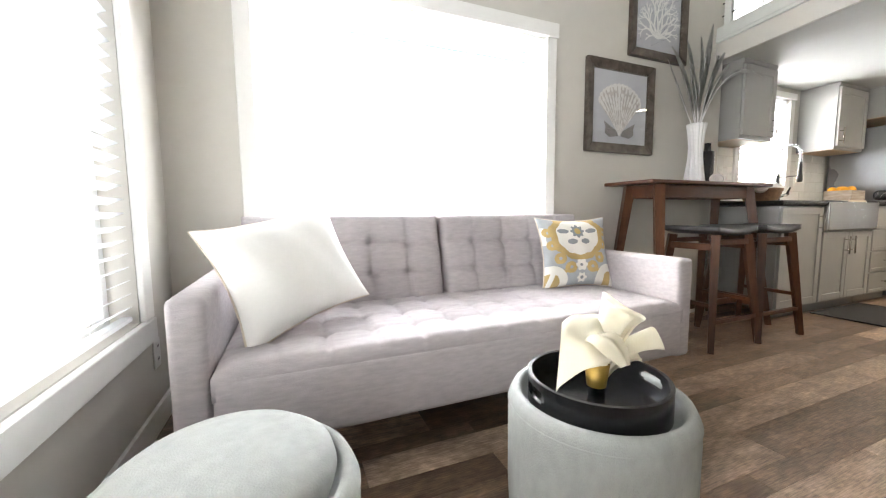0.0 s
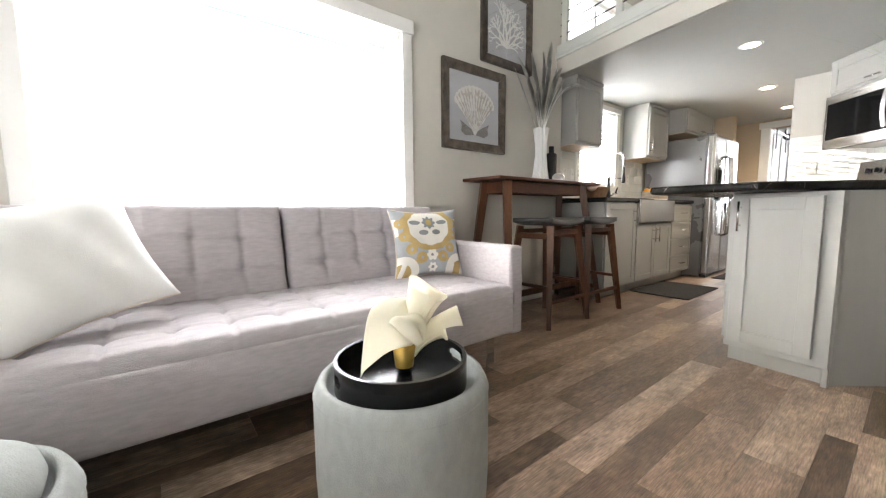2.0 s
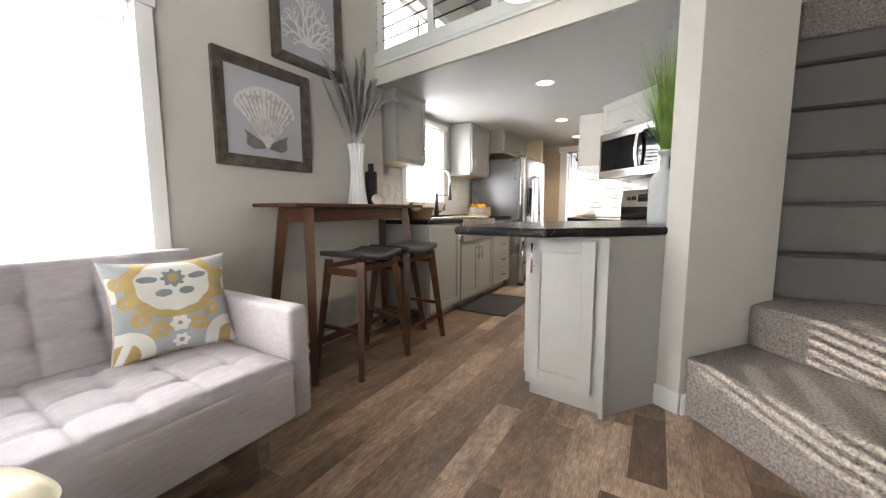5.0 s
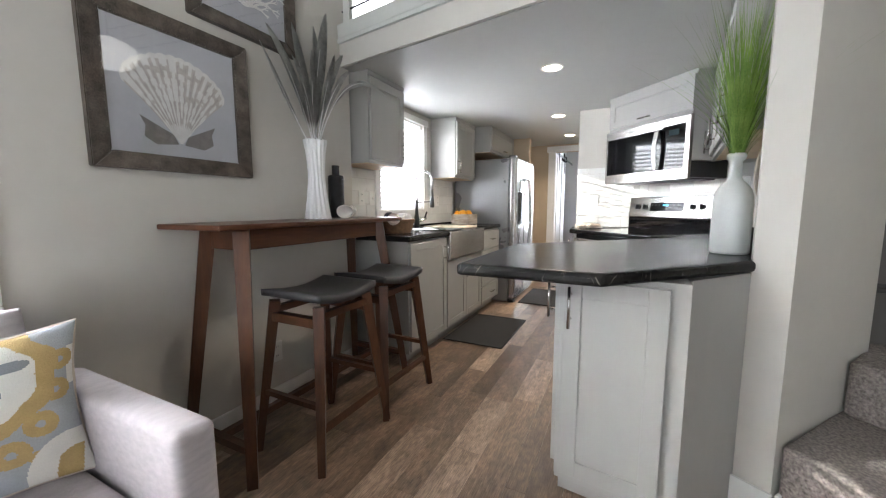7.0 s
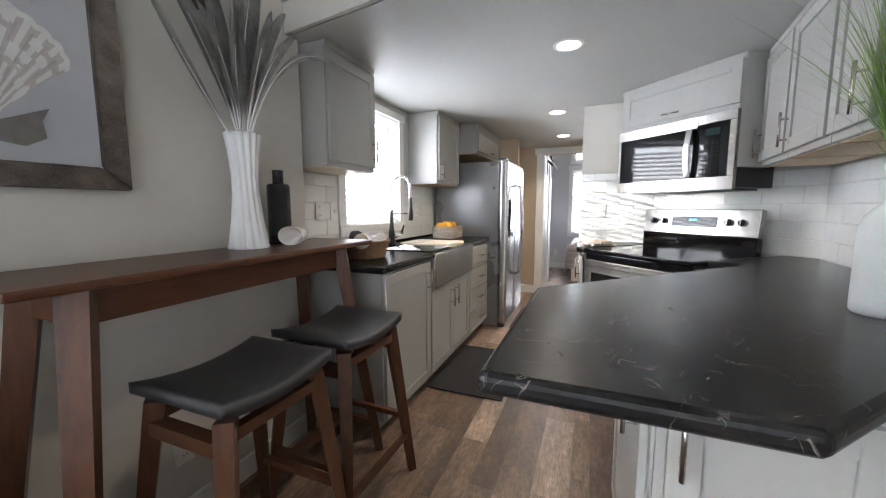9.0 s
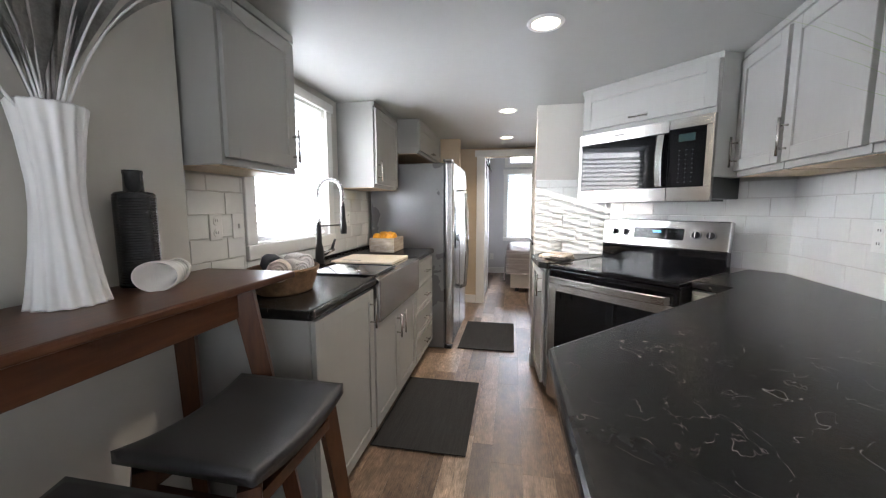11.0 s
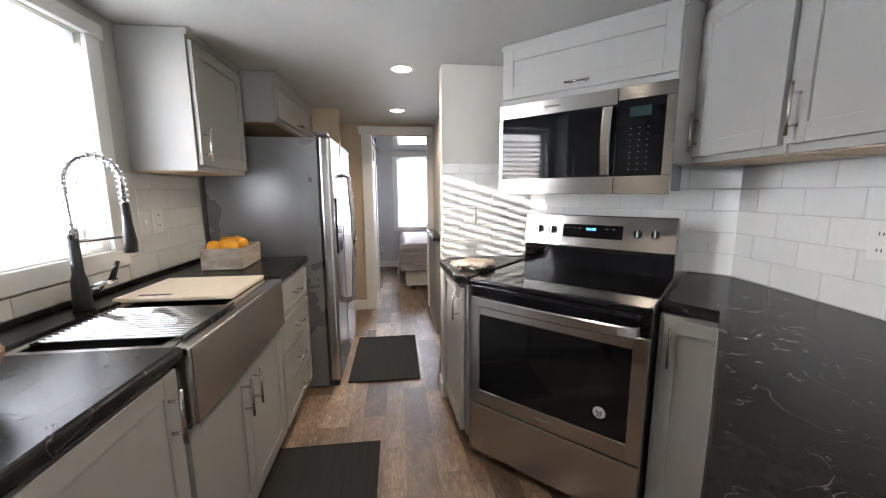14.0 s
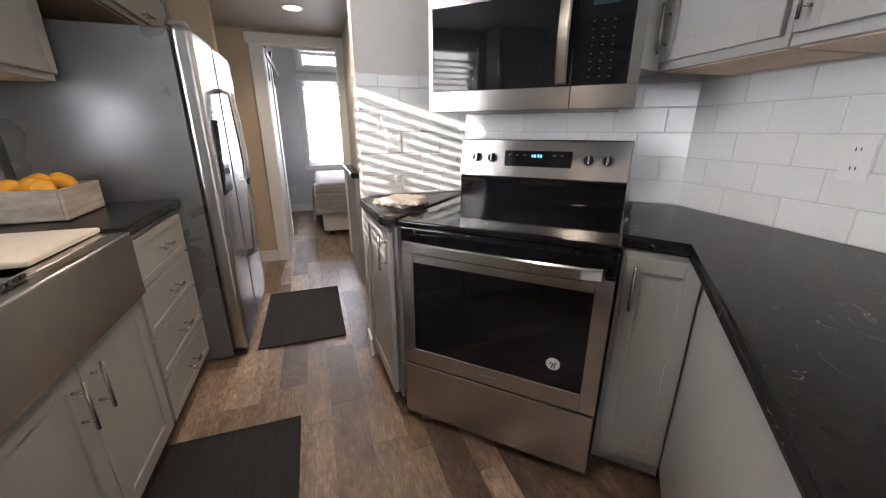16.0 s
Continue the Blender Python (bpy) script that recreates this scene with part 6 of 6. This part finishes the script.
# ---- bedroom and hall ----
def hanging(a, b, top, low, flare, seed):
    """A cloth side from the edge a-b of a mattress down to a wavy hem that flares outwards."""
    bm = bmesh.new()
    A, B = Vector((*a, 0)), Vector((*b, 0))
    d = (B - A).normalized()
    out = Vector((-d.y, d.x, 0))
    grid = []
    for i in range(41):
        u = i / 40
        col = []
        for j in range(13):
            v = j / 12
            hem = low + 0.03 * math.sin(5 * u + seed) + 0.05 * (u - 0.5)
            z = top - (top - hem) * v
            o = -0.05 * (1 - min(1, v * 5)) ** 2 + flare * v + 0.016 * v * math.sin(19 * u + seed)
            col.append(bm.verts.new(A.lerp(B, u) + out * o + Vector((0, 0, z))))
        grid.append(col)
    for i in range(40):
        for j in range(12):
            bm.faces.new((grid[i][j], grid[i + 1][j], grid[i + 1][j + 1], grid[i][j + 1]))
    bmesh.ops.solidify(bm, geom=bm.faces[:], thickness=0.012)
    return bm


bed = thing("bed", pose(7.90, -0.98, 0), "made bed with a lavender-grey striped cover", "bed")
part("mattress", box(0.02, 1.66, 0.0, 1.76, 0.30, 0.64, 0.07, 4), BEDC, bed, smooth=True)
part("cover_drape", hanging((0.0, 1.77), (1.64, 1.77), 0.645, 0.20, 0.055, 3), BEDC, bed, "hanging striped cover", True)
part("cover_foot", hanging((0.02, 0.02), (0.02, 1.79), 0.645, 0.27, 0.05, 5), BEDC, bed, "", True)
part("skirt", box(0.04, 1.62, 0.02, 1.72, 0.06, 0.30, 0.004), BEDS, bed, "cream bed skirt")
for x, y in ((0.10, 0.10), (0.10, 1.62), (1.55, 0.10), (1.55, 1.62)):
    part("leg", box(x - 0.03, x + 0.03, y - 0.03, y + 0.03, 0.0, 0.06), BLACK, bed)
bdn = thing("barn_door", pose(7.40, 1.105, 0), "white sliding barn door on a black rail", "door")
part("leaf", box(0.0, 0.85, 0.0, 0.035, 0.02, 1.90, 0.003), TRIM, bdn)
part("board_gap", box(0.40, 0.45, -0.012, -0.001, 0.03, 1.89, 0.002), TRIM, bdn)
part("rail", box(-0.1, 1.9, 0.01, 0.016, 1.955, 1.995), BLACK, bdn, "black steel rail")
for x in (0.12, 0.73):
    part("hanger", box(x - 0.015, x + 0.015, -0.008, -0.001, 1.70, 2.0, 0.002), BLACK, bdn, "black roller strap")
    part("roller", moved(lathe([(0.0, -0.012), (0.04, -0.012), (0.04, 0.012), (0.0, 0.012)], 24), pose(x, 0.004, 2.02, 90, 0, 0)), BLACK, bdn)
part("stop", box(1.0, 1.03, 0.0, 0.09, 1.93, 2.03), BLACK, bdn)
hv = thing("hall_cabinet", pose(6.3, 0.432, 0), "small grey hall cabinet with a dark top", "cabinet")
part("body", box(0.0, 0.75, 0.0, 0.06, 0.0, 0.888), CAB, hv)
part("top", box(-0.02, 0.77, -0.0, 0.09, 0.890, 0.93, 0.008), TOP, hv, "dark laminate top")

# ---- tiles ----


def tiled(name, m, w, z0, z1, label, holes=()):
    """Running-bond tiles over a wall strip, x along the strip, the face towards -y."""
    g = tagged(part(name, box(0.0, w, -0.0062, -0.0005, z0, z1), GROUT), label, "backsplash", "", "structure")
    g.matrix_world = m
    meshes = {}
    tw, th, gap = 0.203, 0.102, 0.003
    row = 0
    z = z0
    while z < z1 - 0.01:
        h = min(th, z1 - z) - gap
        x = -(tw / 2 if row % 2 else 0.0)
        while x < w - 0.008:
            a, b = max(x, 0.0), min(x + tw - gap, w)
            if b - a > 0.012 and not any(a < q and b > p and z < s and z + h > r for p, q, r, s in holes):
                key = (round(b - a, 3), round(h, 3))
                if key not in meshes:
                    me = bpy.data.meshes.new("tile")
                    bm = box(0, b - a, -0.0095, -0.0046, 0, h, 0.002, 1)
                    bmesh.ops.recalc_face_normals(bm, faces=bm.faces)
                    bm.to_mesh(me)
                    bm.free()
                    me.materials.append(TILE)
                    meshes[key] = me
                t = new("tile", meshes[key])
                t.parent = g
                t.matrix_basis = pose(a, random.uniform(-0.0006, 0.0), z, random.uniform(-0.35, 0.35), 0, random.uniform(-0.25, 0.25))
            x += tw
        z += th
        row += 1
    return g


tiled("backsplash_sink_left", pose(3.43, YK, 0), 0.42, 0.95, 1.43, "white glazed subway tile backsplash")
tiled("backsplash_sink_right", pose(4.775, YK, 0), 0.66, 0.95, 1.43, "white glazed subway tile backsplash")
tiled("backsplash_under_window", pose(3.852, YK, 0), 0.92, 0.95, 1.02, "white glazed subway tile backsplash")
tiled("backsplash_peninsula", pose(4.518, -0.7335, 0, 0, 0, 173.37), 1.14, 0.935, 1.438, "white glazed subway tile backsplash")
tiled("backsplash_stove", pose(5.212, 0.010, 0, 0, 0, 227.2 - 360), 1.012, 0.935, 1.438, "white glazed subway tile backsplash behind the stove")
tiled("backsplash_corner", pose(5.2148, 0.563, 0, 0, 0, -90), 0.545, 0.935, 1.50, "white glazed subway tile backsplash in raking sun")

# ---- floor planks ----
gap = 0.0007
plank_meshes = {}


def plank_mesh(ln, pw):
    if (ln, pw) not in plank_meshes:
        me = bpy.data.meshes.new("plank")
        bm = box(0, ln - gap, 0, pw - gap, -0.006, 0.0, 0.0005, 1)
        bmesh.ops.recalc_face_normals(bm, faces=bm.faces)
        bm.to_mesh(me)
        bm.free()
        me.materials.append(PLANK)
        plank_meshes[ln, pw] = me
    return plank_meshes[ln, pw]


rnd = random.Random(8)
rest = bmesh.new()
y = -2.48 - 0.152
pw = 0.152
for j in range(60):
    y += pw
    pw = (0.152, 0.110, 0.134, 0.082, 0.152)[j % 5]
    if y > 2.0:
        break
    x, ln = XL - 0.05, rnd.choice((0.15, 0.25, 0.35, 0.45, 0.55))
    while x < 9.55:
        if x < 6.6 and -0.75 < y < 1.9:
            o = new("plank", plank_mesh(ln, pw))
            o.parent = floor
            o.matrix_basis = pose(x, y, rnd.uniform(-0.0003, 0.0))
        else:
            box(x, min(x + ln, 9.65) - gap, y, y + pw - gap, -0.006, -0.0003, bm=rest)
        x += ln
        ln = rnd.choice((0.50, 0.62, 0.74, 0.86))
part("far_planks", rest, PLANKFAR, floor)["kind"] = "stuff"
